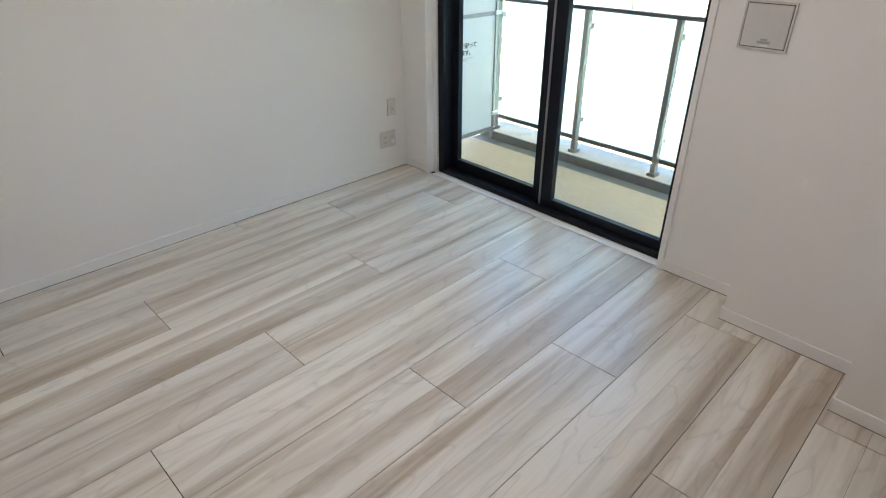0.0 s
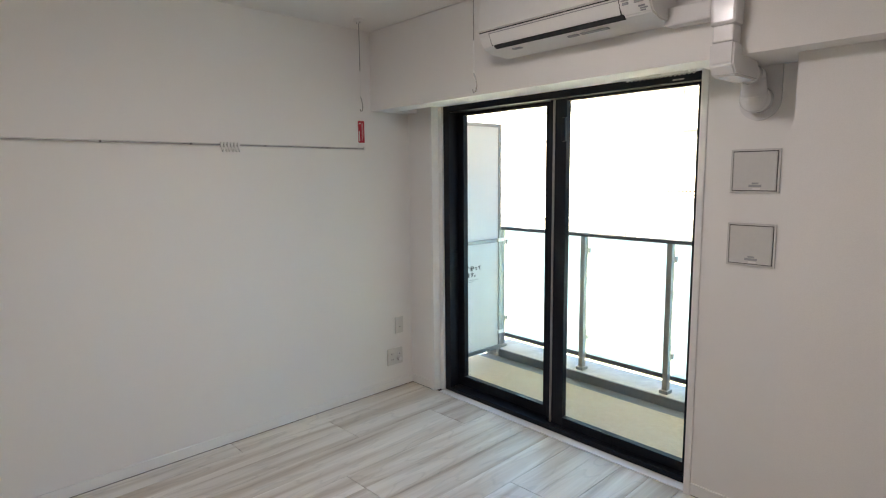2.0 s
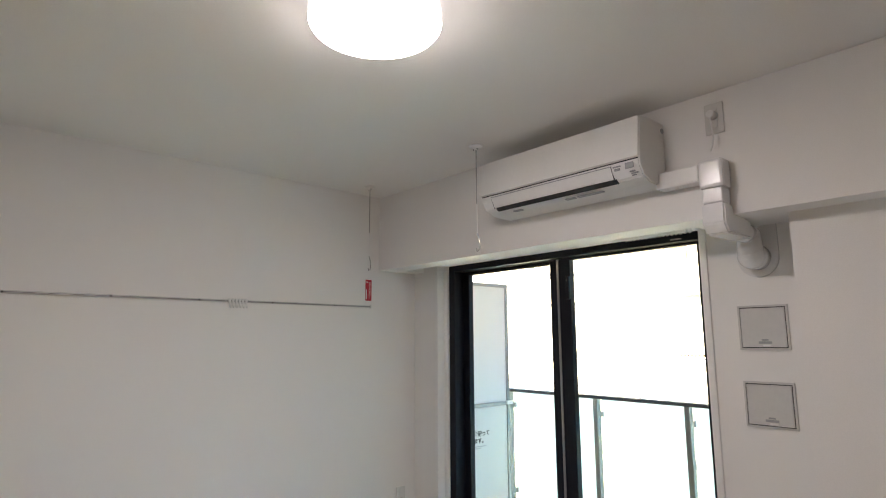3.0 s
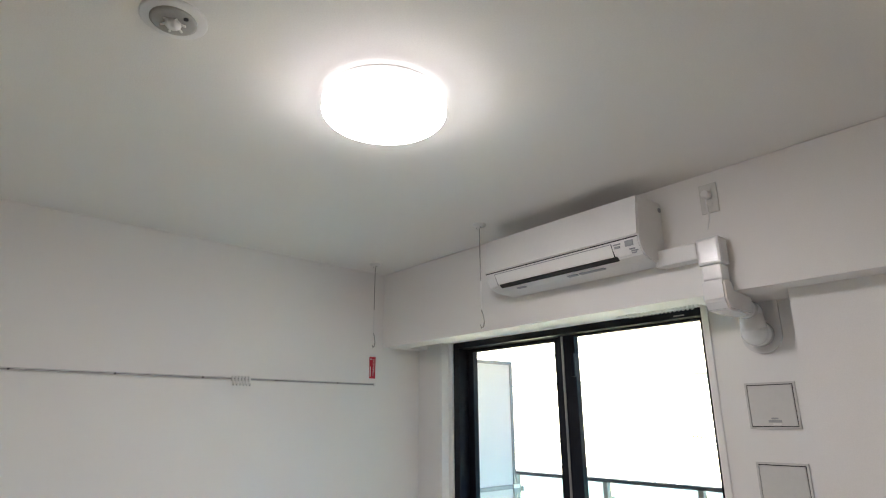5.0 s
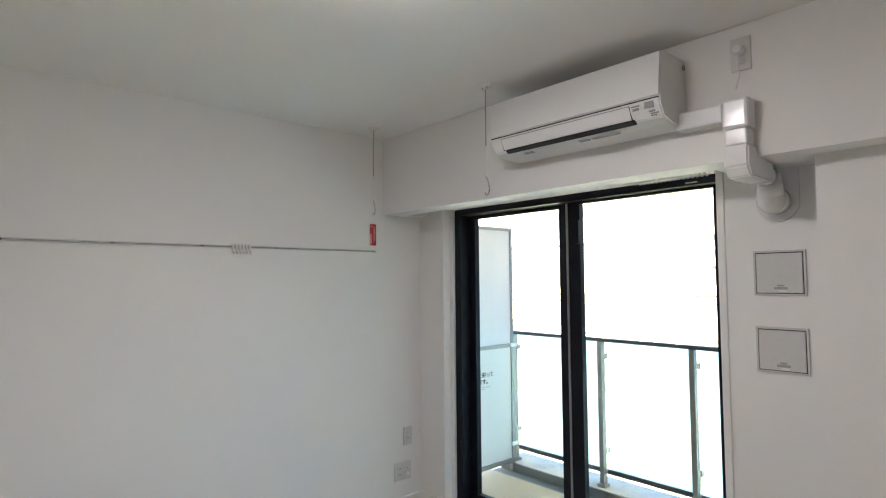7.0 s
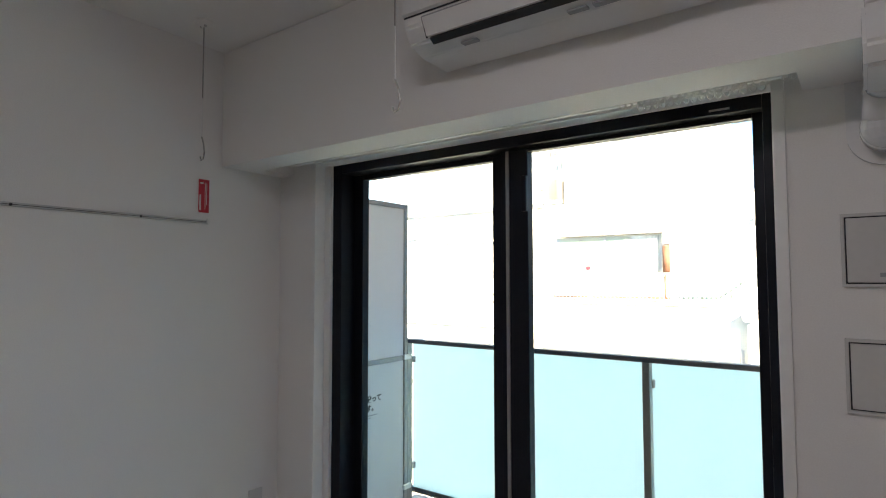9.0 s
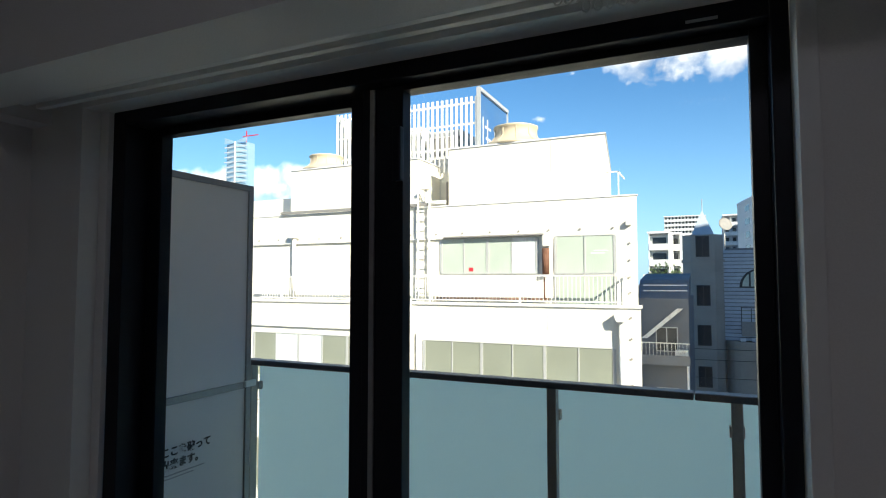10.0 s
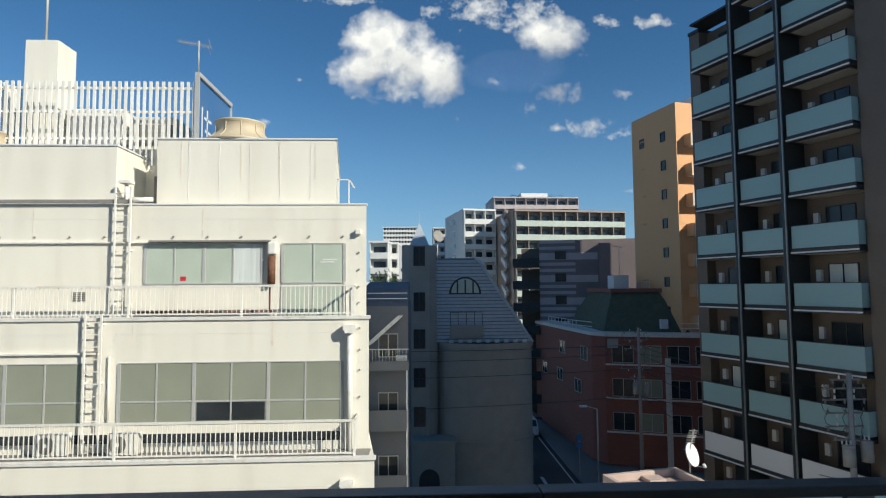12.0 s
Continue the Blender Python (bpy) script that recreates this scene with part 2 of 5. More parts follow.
M_CONC = mat("balcony_kerb_paint", (0.72, 0.70, 0.66), 0.75, vary=0.08, stain=0.35, stain_scale=4, bump=0.4)
M_KERB = mat("worn_kerb_paint", (0.50, 0.455, 0.395), 0.8, vary=0.12, grain=25, stain=0.6, stain_scale=6, bump=0.5, dirt=(0.30, 0.26, 0.21))
M_STUCCO = mat("beige_stucco", (0.68, 0.62, 0.53), 0.9, vary=0.12, grain=90, bump=1.0, bump_scale=150)
M_PLAST = mat("white_plastic", (0.80, 0.795, 0.78), 0.35, vary=0.01, spec=0.5)
M_GLOSSY = mat("glossy_white_plastic", (0.80, 0.795, 0.79), 0.16, vary=0.01, spec=0.5)
M_WIRE = mat("steel_wire", (0.36, 0.35, 0.33), 0.4, metal=0.4, vary=0.04)
M_PLASTD = mat("dark_slot", (0.03, 0.03, 0.03), 0.6)
M_PANEL = mat("grey_vent_panel", (0.64, 0.63, 0.61), 0.5, vary=0.02)
M_RED = mat("red_card", (0.55, 0.03, 0.045), 0.5, vary=0.05)
M_INK = mat("black_print", (0.02, 0.02, 0.02), 0.6)
M_GREYINK = mat("grey_print", (0.35, 0.36, 0.37), 0.6)
M_OUTLET = mat("outlet_plastic", (0.68, 0.67, 0.64), 0.35, vary=0.02)
M_DETECT = mat("detector_grey", (0.40, 0.39, 0.36), 0.5, vary=0.04)
M_CHROME = mat("chrome", (0.6, 0.6, 0.6), 0.2, metal=1.0, vary=0.03)
M_LAMP = glow_mat("lamp_diffuser", (0.78, 0.80, 1.0), 3.0)
M_LAMPRIM = glow_mat("lamp_rim", (0.78, 0.80, 1.0), 0.12)
M_PLATE = pane_mat("clear_plastic", (0.9, 0.9, 0.9), 1.45, 0.1)


# ---- builders ----
def box(bm, x0, x1, y0, y1, z0, z1, bevel=0.0):
    vs = [bm.verts.new((x, y, z)) for x in (x0, x1) for y in (y0, y1) for z in (z0, z1)]
    fs = [bm.faces.new([vs[i] for i in q]) for q in ((0, 1, 3, 2), (4, 6, 7, 5), (0, 4, 5, 1), (2, 3, 7, 6), (0, 2, 6, 4), (1, 5, 7, 3))]
    if bevel:
        es = {e for f in fs for e in f.edges}
        bmesh.ops.bevel(bm, geom=list(es), offset=bevel, segments=2, affect="EDGES", profile=0.6)
    return bm


def boxes(*rows, bevel=0.0):
    bm = bmesh.new()
    for r in rows:
        box(bm, *r, bevel=bevel)
    return bm


def cyl(bm, a, b, r, r2=None, n=16, caps=True):
    """A round bar from a to b."""
    a, b = Vector(a), Vector(b)
    q = (b - a).to_track_quat("Z", "Y").to_matrix()
    rings = []
    for c, rad in ((a, r), (b, r if r2 is None else r2)):
        rings.append([bm.verts.new(c + q @ Vector((rad * math.cos(2 * math.pi * i / n), rad * math.sin(2 * math.pi * i / n), 0))) for i in range(n)])
    for i in range(n):
        f = bm.faces.new((rings[0][i], rings[0][(i + 1) % n], rings[1][(i + 1) % n], rings[1][i]))
        f.smooth = n > 6
    if caps:
        bm.faces.new(rings[0][::-1])
        bm.faces.new(rings[1])
    return bm


def lathe(bm, profile, n=32, centre=(0, 0, 0)):
    """Turns (radius, height) steps round the z axis."""
    c = Vector(centre)
    rings = [[bm.verts.new(c + Vector((r * math.cos(2 * math.pi * i / n), r * math.sin(2 * math.pi * i / n), z))) for i in range(n)] for r, z in profile]
    for p, q in zip(rings, rings[1:]):
        for i in range(n):
            bm.faces.new((p[i], p[(i + 1) % n], q[(i + 1) % n], q[i])).smooth = True
    bm.faces.new(rings[0][::-1])
    bm.faces.new(rings[-1])
    return bm


def prism(bm, outline, z0, z1, axis="z"):
    """Extrudes a plan outline; axis says along which way."""
    place = {"z": lambda a, b, h: (a, b, h), "x": lambda a, b, h: (h, a, b), "y": lambda a, b, h: (a, h, b)}[axis]
    lo = [bm.verts.new(place(a, b, z0)) for a, b in outline]
    hi = [bm.verts.new(place(a, b, z1)) for a, b in outline]
    k = len(outline)
    for i in range(k):
        bm.faces.new((lo[i], lo[(i + 1) % k], hi[(i + 1) % k], hi[i]))
    bm.faces.new(lo[::-1])
    bm.faces.new(hi)
    return bm


def mesh_of(name, bm, material):
    me = bpy.data.meshes.new(name)
    bmesh.ops.recalc_face_normals(bm, faces=bm.faces[:])
    bm.to_mesh(me)
    bm.free()
    if material:
        me.materials.append(material)
    return me


def part(name, bm, material, parent=None, label=""):
    ob = new(name, mesh_of(name, bm, material))
    ob.parent = parent
    return tagged(ob, label)


def piece(name, me, parent, loc=(0, 0, 0), rz=0.0):
    """One more object on a shared mesh."""
    ob = new(name, me)
    ob.parent = parent
    ob.location, ob.rotation_euler = loc, (0, 0, rz)
    return ob


def thing(name, label, category, loc=(0, 0, 0), rz=0.0, group="", kind=""):
    ob = new(name)
    ob.empty_display_size = 0.1
    ob.location, ob.rotation_euler = loc, (0, 0, radians(rz))
    return tagged(ob, label, category, group, kind)


def structure(name, bm, material, label, category):
    return tagged(part(name, bm, material), label, category, kind="structure")


def tube(name, points, radius, material, parent=None, label="", poly="POLY"):
    cu_ = bpy.data.curves.new(name, "CURVE")
    cu_.dimensions, cu_.bevel_depth, cu_.bevel_resolution = "3D", radius, 2
    s = cu_.splines.new("POLY")
    s.points.add(len(points) - 1)
    for q, co_ in zip(s.points, points):
        q.co = (*co_, 1)
    cu_.materials.append(material)
    ob = new(name, cu_)
    ob.parent = parent
    return tagged(ob, label)


def text_part(name, words, size, m, material, parent, label=""):
    cu_ = bpy.data.curves.new(name, "FONT")
    cu_.body, cu_.size, cu_.extrude, cu_.offset = words, size, 0.0004, 0.0016
    cu_.materials.append(material)
    ob = new(name, cu_)
    ob.parent = parent
    ob.matrix_basis = m
    return tagged(ob, label)


# ---- the room's shell ----
CEIL, WALL_R, BACK = 2.45, 3.95, -4.3
SKEW = 0.04  # the side wall and the boards run a little off square
structure("wall_left", boxes((-0.15, 0, BACK - 0.2, 0.25, -0.12, CEIL + 0.1)), M_PAPER, "white textured wallpaper wall with a picture rail", "wall").rotation_euler.z = SKEW
# these two walls stay out of view; their tan darkens the pier
structure("wall_back", boxes((0, WALL_R, BACK - 0.15, BACK, -0.12, CEIL + 0.1)), M_DIMPAPER, "unseen back wall, toned tan to dim its bounce light", "wall")
structure("wall_right", boxes((WALL_R, WALL_R + 0.15, BACK - 0.15, 0.3, -0.12, CEIL + 0.1)), M_DIMPAPER, "unseen side wall, toned tan to dim its bounce light", "wall")
structure("ceiling", boxes((0, WALL_R, BACK, 0, CEIL, CEIL + 0.1)), M_CEIL, "white papered ceiling", "ceiling")
WL, WR, WT = 0.300, 2.067, 1.975
structure("wall_window", boxes((0, 0.236, 0, 0.3, -0.12, CEIL), (2.098, 2.5, 0, 0.3, -0.12, CEIL), (0.236, 2.098, 0, 0.3, 2.005, CEIL)), M_PAPER, "white wallpapered wall round the balcony window", "wall")
structure("wall_pier", boxes((2.5, 3.03, -0.205, 0.3, -0.12, CEIL), (3.03, WALL_R, -0.47, 0.3, -0.12, CEIL)), M_PAPER, "stepped white wallpapered corner pier", "wall")
BEAM = 1.945
structure("ceiling_beam", boxes((0, 2.14, -0.325, -0.17, BEAM, CEIL - 0.002), (2.14, 2.5, -0.325, -0.001, BEAM, CEIL - 0.002), (2.5, 3.03, -0.325, -0.206, BEAM, CEIL - 0.002), (0, 0.10, -0.17, -0.001, BEAM, CEIL - 0.002), (0.10, 2.14, -0.17, -0.001, 2.06, CEIL - 0.002)), M_PAPER, "white wallpapered beam above the window", "beam")


def skirting(name, x0, x1, y0, y1):
    board = structure(name, boxes((x0, x1, y0, y1, 0.0028, 0.06), bevel=0.0025), M_TRIM, "low white skirting board along the wall", "skirting board")
    # dark strip stands in for the shade below the board
    part("shadow_gap", boxes((x0 + 0.001, x1 - 0.001, y0 + 0.001, y1 - 0.001, 0.0003, 0.0024)), M_GAP, board)
    return board


skirting("baseboard", 0.0, 0.011, BACK, 0.0).rotation_euler.z = SKEW
skirting("baseboard", 0.009, 0.236, -0.009, 0.0)
skirting("baseboard", 2.098, 2.491, -0.009, 0.0)
skirting("baseboard", 2.491, 2.5, -0.214, -0.0095)
skirting("baseboard", 2.5, 3.021, -0.214, -0.205)
skirting("baseboard", 3.021, 3.03, -0.479, -0.2145)
skirting("baseboard", 3.03, WALL_R, -0.479, -0.47)
skirting("baseboard", WALL_R - 0.009, WALL_R, BACK, -0.48)
skirting("baseboard", 0.009, WALL_R - 0.009, BACK, BACK + 0.009)

floor = structure("floor", boxes((0, WALL_R, BACK, 0.05, -0.12, -0.004)), M_GAP, "pale ash-look laminate plank floor", "floor")

# ---- window and balcony ----
structure("trim", boxes((0.236, 0.262, -0.012, 0.06, 0.0, 2.0049), (0.262, WL - 0.0005, 0.045, 0.06, 0.0, 1.9754), (2.0675, 2.0979, -0.012, 0.06, 0.0, 2.0049), (0.262, 2.0675, -0.012, 0.06, 1.9755, 2.0049), (WL - 0.0005, 2.0675, 0.0, 0.06, -0.03, 0.006), bevel=0.002), M_TRIM, "white window casing around the balcony door", "window casing")
window = tagged(new("window_1"), "closed two-leaf black aluminium sliding balcony window", "window", kind="structure")
part("window_frame", boxes((WL, WL + 0.055, 0.06, 0.19, 0.006, WT), (WR - 0.03, WR, 0.06, 0.19, 0.006, WT), (WL + 0.055, WR - 0.03, 0.06, 0.19, WT - 0.04, WT), (WL + 0.055, WR - 0.03, 0.06, 0.19, 0.006, 0.035), bevel=0.003), M_BLACK, window)


def sash(x0, x1, y0, y1, l, r, top, foot):
    s = part("sash", boxes((x0, x0 + l, y0, y1, 0.036, 1.934), (x1 - r, x1, y0, y1, 0.036, 1.934), (x0 + l, x1 - r, y0, y1, 1.934 - top, 1.934), (x0 + l, x1 - r, y0, y1, 0.036, 0.036 + foot), bevel=0.0025), M_BLACK, window, "black aluminium sliding sash")
    g = part("pane", boxes((x0 + l, x1 - r, (y0 + y1) / 2 - 0.003, (y0 + y1) / 2 + 0.003, 0.036 + foot, 1.934 - top)), M_GLASS, s)
    g.visible_shadow = False
    return s


left_sash = sash(WL + 0.056, 1.178, 0.142, 0.182, 0.054, 0.075, 0.022, 0.07)
right_sash = sash(1.165, WR - 0.031, 0.100, 0.140, 0.112, 0.03, 0.014, 0.055)
part("pull_handle", boxes((1.258, 1.280, 0.080, 0.100, 1.70, 1.83), bevel=0.004), M_BLACK, right_sash)
part("stile_strip", boxes((1.188, 1.202, 0.094, 0.100, 0.04, 1.93), bevel=0.002), M_GREYALU, right_sash, "grey aluminium strip on the stile")
part("maker_label", boxes((1.90, 1.955, 0.0588, 0.0596, 1.945, 1.951)), M_GREYINK, right_sash)

structure("balcony_floor", boxes((-0.34, 3.3, 0.3, 1.02, -0.25, -0.10)), M_BALC, "sandy anti-slip sheet on the balcony floor", "balcony floor")
structure("balcony_gutter", boxes((-0.34, 3.3, 1.02, 1.17, -0.25, -0.115), (-0.34, 3.3, 1.155, 1.17, -0.115, -0.045)), M_GUTTER, "dark grey gutter sheet along the kerb", "gutter")
structure("balcony_kerb", boxes((-0.34, 3.3, 1.17, 1.46, -0.25, -0.045), bevel=0.008), M_KERB, "weathered pale painted balcony kerb", "kerb")
structure("window_sill", boxes((0.236, 2.098, 0.19, 0.31, -0.10, 0.0)), M_GREYALU, "grey sill under the sliding window", "window sill")
structure("wall_outside", boxes((-0.15, 0.19, 0.301, 0.34, -0.12, 2.6), (2.068, 3.3, 0.301, 0.34, -0.12, 2.6), (0.19, 2.068, 0.301, 0.34, 2.1, 2.6)), M_STUCCO, "rough beige stucco outer wall", "wall")

partition = thing("balcony_partition", "white escape partition board in a grey frame on the balcony", "partition")
PX = -0.20
for z0, z1 in ((0.0, 0.93), (0.962, 1.92)):
    part("board", boxes((PX - 0.004, PX + 0.004, 0.36, 1.145, z0, z1)), M_BOARD, partition)
for name, y0, y1, z0, z1 in (("frame", 0.36, 1.175, 1.92, 1.95), ("frame", 0.36, 1.175, -0.035, 0.0), ("frame", 0.36, 1.145, 0.93, 0.962), ("frame", 1.145, 1.175, 0.0, 1.92)):
    part(name, boxes((PX - 0.016, PX + 0.016, y0, y1, z0, z1), bevel=0.003), M_GREYALU, partition)
for y in (0.5, 1.155):
    part("foot", boxes((PX - 0.014, PX + 0.014, y - 0.014, y + 0.014, -0.10, -0.034)), M_GREYALU, partition)
for z in (0.12, 0.95):
    part("bracket", boxes((PX + 0.01, PX + 0.03, 1.13, 1.20, z - 0.015, z + 0.015), bevel=0.003), M_PLAST, partition)
facing = Matrix(((0, 0, 1), (1, 0, 0), (0, 1, 0))).to_4x4()
text_part("notice_text", "ここを破って", 0.045, Matrix.Translation((PX + 0.0055, 0.665, 0.712)) @ facing, M_INK, partition)
text_part("notice_text", "出来ます。", 0.045, Matrix.Translation((PX + 0.0055, 0.665, 0.657)) @ facing, M_INK, partition)
part("notice_line", boxes((PX + 0.0045, PX + 0.005, 0.67, 0.90, 0.626, 0.632), (PX + 0.0045, PX + 0.005, 0.67, 0.84, 0.612, 0.617)), M_GREYINK, partition)

railing = thing("balcony_railing", "balcony railing of milky glass with bronze posts and a dark cap", "railing")
part("top_rail", boxes((-0.26, 1.87, 1.20, 1.265, 1.034, 1.061), (1.874, 3.3, 1.20, 1.265, 1.034, 1.061), bevel=0.005), M_RAILTOP, railing)
part("bottom_rail", boxes((-0.26, 3.3, 1.29, 1.32, 0.035, 0.07), bevel=0.003), M_RAILTOP, railing)
for x in (-0.235, 0.637, 1.345, 2.01, 2.70):
    post = part("post", boxes((x - 0.019, x + 0.019, 1.215, 1.262, -0.045, 1.034), bevel=0.003), M_STEEL, railing)
    part("post_foot", boxes((x - 0.032, x + 0.032, 1.20, 1.275, -0.045, -0.019), bevel=0.004), M_STEEL, post)
    for z in (0.2, 0.9):
        part("clip", boxes((x - 0.025, x + 0.025, 1.262, 1.29, z, z + 0.04)), M_STEEL, post)
for x0, x1 in ((-0.235, 0.630), (0.645, 1.338), (1.353, 2.003), (2.018, 2.693), (2.71, 3.3)):
    panel = part("glass_panel", boxes((x0, x1, 1.295, 1.306, 0.07, 1.036)), M_PLATE, railing, "milky blue-green laminated glass")
    panel.data.materials.append(M_FROST)
    for f in panel.data.polygons:
        f.material_index = int(f.normal.y < -0.5)

# ---- things in the room ----
air_con = thing("air_conditioner", "white wall-mounted split air conditioner on the beam", "air conditioner")
AX0, AX1 = 1.225, 2.100


def ac_body(x0, x1):
    side = [(-0.327, 2.375), (-0.505, 2.375), (-0.522, 2.36), (-0.540, 2.19), (-0.536, 2.160), (-0.508, 2.118), (-0.455, 2.100), (-0.327, 2.096)]
    return prism(bmesh.new(), side, x0, x1, "x")


b = ac_body(AX0, AX1)
bmesh.ops.bevel(b, geom=b.edges[:], offset=0.006, segments=2, affect="EDGES")
body = part("body", b, M_PLAST, air_con)
b = prism(bmesh.new(), [(-0.505, 2.372), (-0.527, 2.364), (-0.5465, 2.196), (-0.535, 2.190)], AX0 + 0.002, AX1 - 0.002, "x")
part("front_panel", b, M_PLAST, air_con)
part("panel_gap", boxes((AX0 + 0.006, AX1 - 0.006, -0.5412, -0.534, 2.185, 2.1895)), M_PLASTD, body)
b = prism(bmesh.new(), [(-0.5365, 2.172), (-0.5425, 2.174), (-0.520, 2.128), (-0.512, 2.130)], AX0 + 0.07, AX1 - 0.128, "x")
part("louvre", b, M_PLAST, air_con)
b = prism(bmesh.new(), [(-0.5125, 2.1295), (-0.5185, 2.1205), (-0.5000, 2.1095), (-0.491, 2.117)], AX0 + 0.08, AX1 - 0.118, "x")
part("air_outlet", b, M_PLASTD, air_con, "dark open air outlet")
b = prism(bmesh.new(), [(-0.5355, 2.1765), (-0.5425, 2.1775), (-0.5425, 2.1745), (-0.5355, 2.1738)], AX0 + 0.07, AX1 - 0.128, "x")
part("louvre_gap", b, M_GREYINK, air_con)
for x in (AX0 + 0.068, AX1 - 0.1285):
    part("louvre_gap", prism(bmesh.new(), [(-0.5355, 2.176), (-0.5425, 2.176), (-0.519, 2.124), (-0.511, 2.126)], x, x + 0.0025, "x"), M_PLASTD, air_con)
for dx, z, w, h in ((0.062, 2.165, 0.036, 0.024), (0.118, 2.170, 0.034, 0.005), (0.112, 2.158, 0.024, 0.009), (0.050, 2.142, 0.024, 0.005), (0.046, 2.134, 0.030, 0.004), (0.046, 2.127, 0.020, 0.004)):
    y = -0.5395 + max(0.0, 2.16 - z) * 0.67
    part("marking", boxes((AX1 - dx, AX1 - dx + w, y - 0.0022, y + 0.003, z - h / 2, z + h / 2)), M_GREYINK, body)
for x, w in ((AX0 + 0.16, 0.05), (AX0 + 0.47, 0.05), (AX0 + 0.535, 0.13)):
    part("label", boxes((x, x + w, -0.482, -0.462, 2.0985, 2.1035)), M_GREYINK, body)
b = cyl(bmesh.new(), (AX1 - 0.001, -0.345, 2.34), (AX1 + 0.003, -0.345, 2.34), 0.011)
part("screw_cap", b, M_GREYINK, body)

duct = thing("pipe_cover", "white plastic air conditioner pipe cover with an elbow", "pipe cover")
part("run", boxes((2.083, 2.262, -0.396, -0.3255, 2.080, 2.148), bevel=0.008), M_GLOSSY, duct)
part("corner", boxes((2.2625, 2.356, -0.402, -0.3255, 2.045, 2.156), bevel=0.012), M_GLOSSY, duct)
part("drop", boxes((2.272, 2.347, -0.396, -0.3255, 1.985, 2.0445), bevel=0.006), M_GLOSSY, duct)
b = prism(bmesh.new(), [(-0.402, 1.9845), (-0.402, 1.905), (-0.372, 1.868), (-0.165, 1.868), (-0.165, 1.9425), (-0.3262, 1.9425), (-0.3262, 1.9845)], 2.266, 2.353, "x")
bmesh.ops.bevel(b, geom=b.edges[:], offset=0.007, segments=2, affect="EDGES")
part("elbow", b, M_GLOSSY, duct)
b = bmesh.new()
cyl(b, (2.309, -0.170, 1.905), (2.309, -0.10, 1.900), 0.040, n=24)
bmesh.ops.create_uvsphere(b, u_segments=24, v_segments=14, radius=0.046, matrix=pose(2.309, -0.085, 1.893))
cyl(b, (2.309, -0.085, 1.893), (2.309, -0.075, 1.815), 0.045, 0.050, n=24)
bmesh.ops.create_uvsphere(b, u_segments=24, v_segments=14, radius=0.053, matrix=pose(2.309, -0.072, 1.812))
cyl(b, (2.309, -0.072, 1.812), (2.309, -0.012, 1.812), 0.053, n=24)
part("wall_bend", b, M_GLOSSY, duct)
b = bmesh.new()
outline = [(2.309 + 0.080 * math.cos(a), 1.810 + 0.080 * math.sin(a)) for a in [math.pi + math.pi * i / 16 for i in range(17)]] + [(2.389, 1.944), (2.229, 1.944)]
prism(b, outline, -0.012, -0.0005, "y")
part("wall_plate", b, M_GLOSSY, duct)


def plate(x, y, z, w, h, normal, name, label, slots, group=""):
    """A moulded wall plate with its inset; normal is the way that it faces."""
    turn = {"x": 90, "y": 0}[normal]
    t = thing(name, label, "outlet", (x, y, z), turn, group)
    part("cover", boxes((-w / 2, w / 2, -0.009, 0, -h / 2, h / 2), bevel=0.003), M_OUTLET, t)
    part("insert", boxes((-w / 2 + 0.022, w / 2 - 0.022, -0.0115, -0.009, -h / 2 + 0.022, h / 2 - 0.022), bevel=0.001), M_OUTLET, t)
    for sx, sz, sw, sh in slots:
        part("slot", boxes((sx - sw / 2, sx + sw / 2, -0.0125, -0.0116, sz - sh / 2, sz + sh / 2)), M_PLASTD, t)
    return t


twin = [(dx, dz, 0.003, 0.011) for dz in (-0.02, 0.02) for dx in (-0.034, -0.022)]
p = plate(0.007, -0.17, 0.232, 0.135, 0.12, "x", "wall_outlet", "white double wall outlet with aerial socket", twin)
b = cyl(bmesh.new(), (0.03, -0.0115, 0.018), (0.03, -0.018, 0.018), 0.011)
part("aerial_socket", b, M_PLAST, p)
b = cyl(bmesh.new(), (0.03, -0.018, 0.018), (0.03, -0.0205, 0.018), 0.004)
part("pin_hole", b, M_PLASTD, p)
b = cyl(bmesh.new(), (0.03, -0.0115, -0.02), (0.03, -0.03, -0.02), 0.014)
part("phone_cap", b, M_PLAST, p)
p = plate(0.005, -0.125, 0.455, 0.07, 0.12, "x", "wall_outlet", "white single wall switch plate above the outlet", [(0, -0.012, 0.012, 0.003)])
p = plate(2.312, -0.325, 2.335, 0.072, 0.125, "y", "wall_outlet", "white air conditioner outlet with a plug in it", [])
b = cyl(bmesh.new(), (0, -0.011, 0.01), (0, -0.045, 0.01), 0.018, 0.015)
part("plug", b, M_PLAST, p)
tube("power_cord", [(0, -0.04, -0.005), (0, -0.035, -0.05), (0.002, -0.03, -0.085), (-0.006, -0.03, -0.115), (-0.012, -0.03, -0.135)], 0.0032, M_PLAST, p)

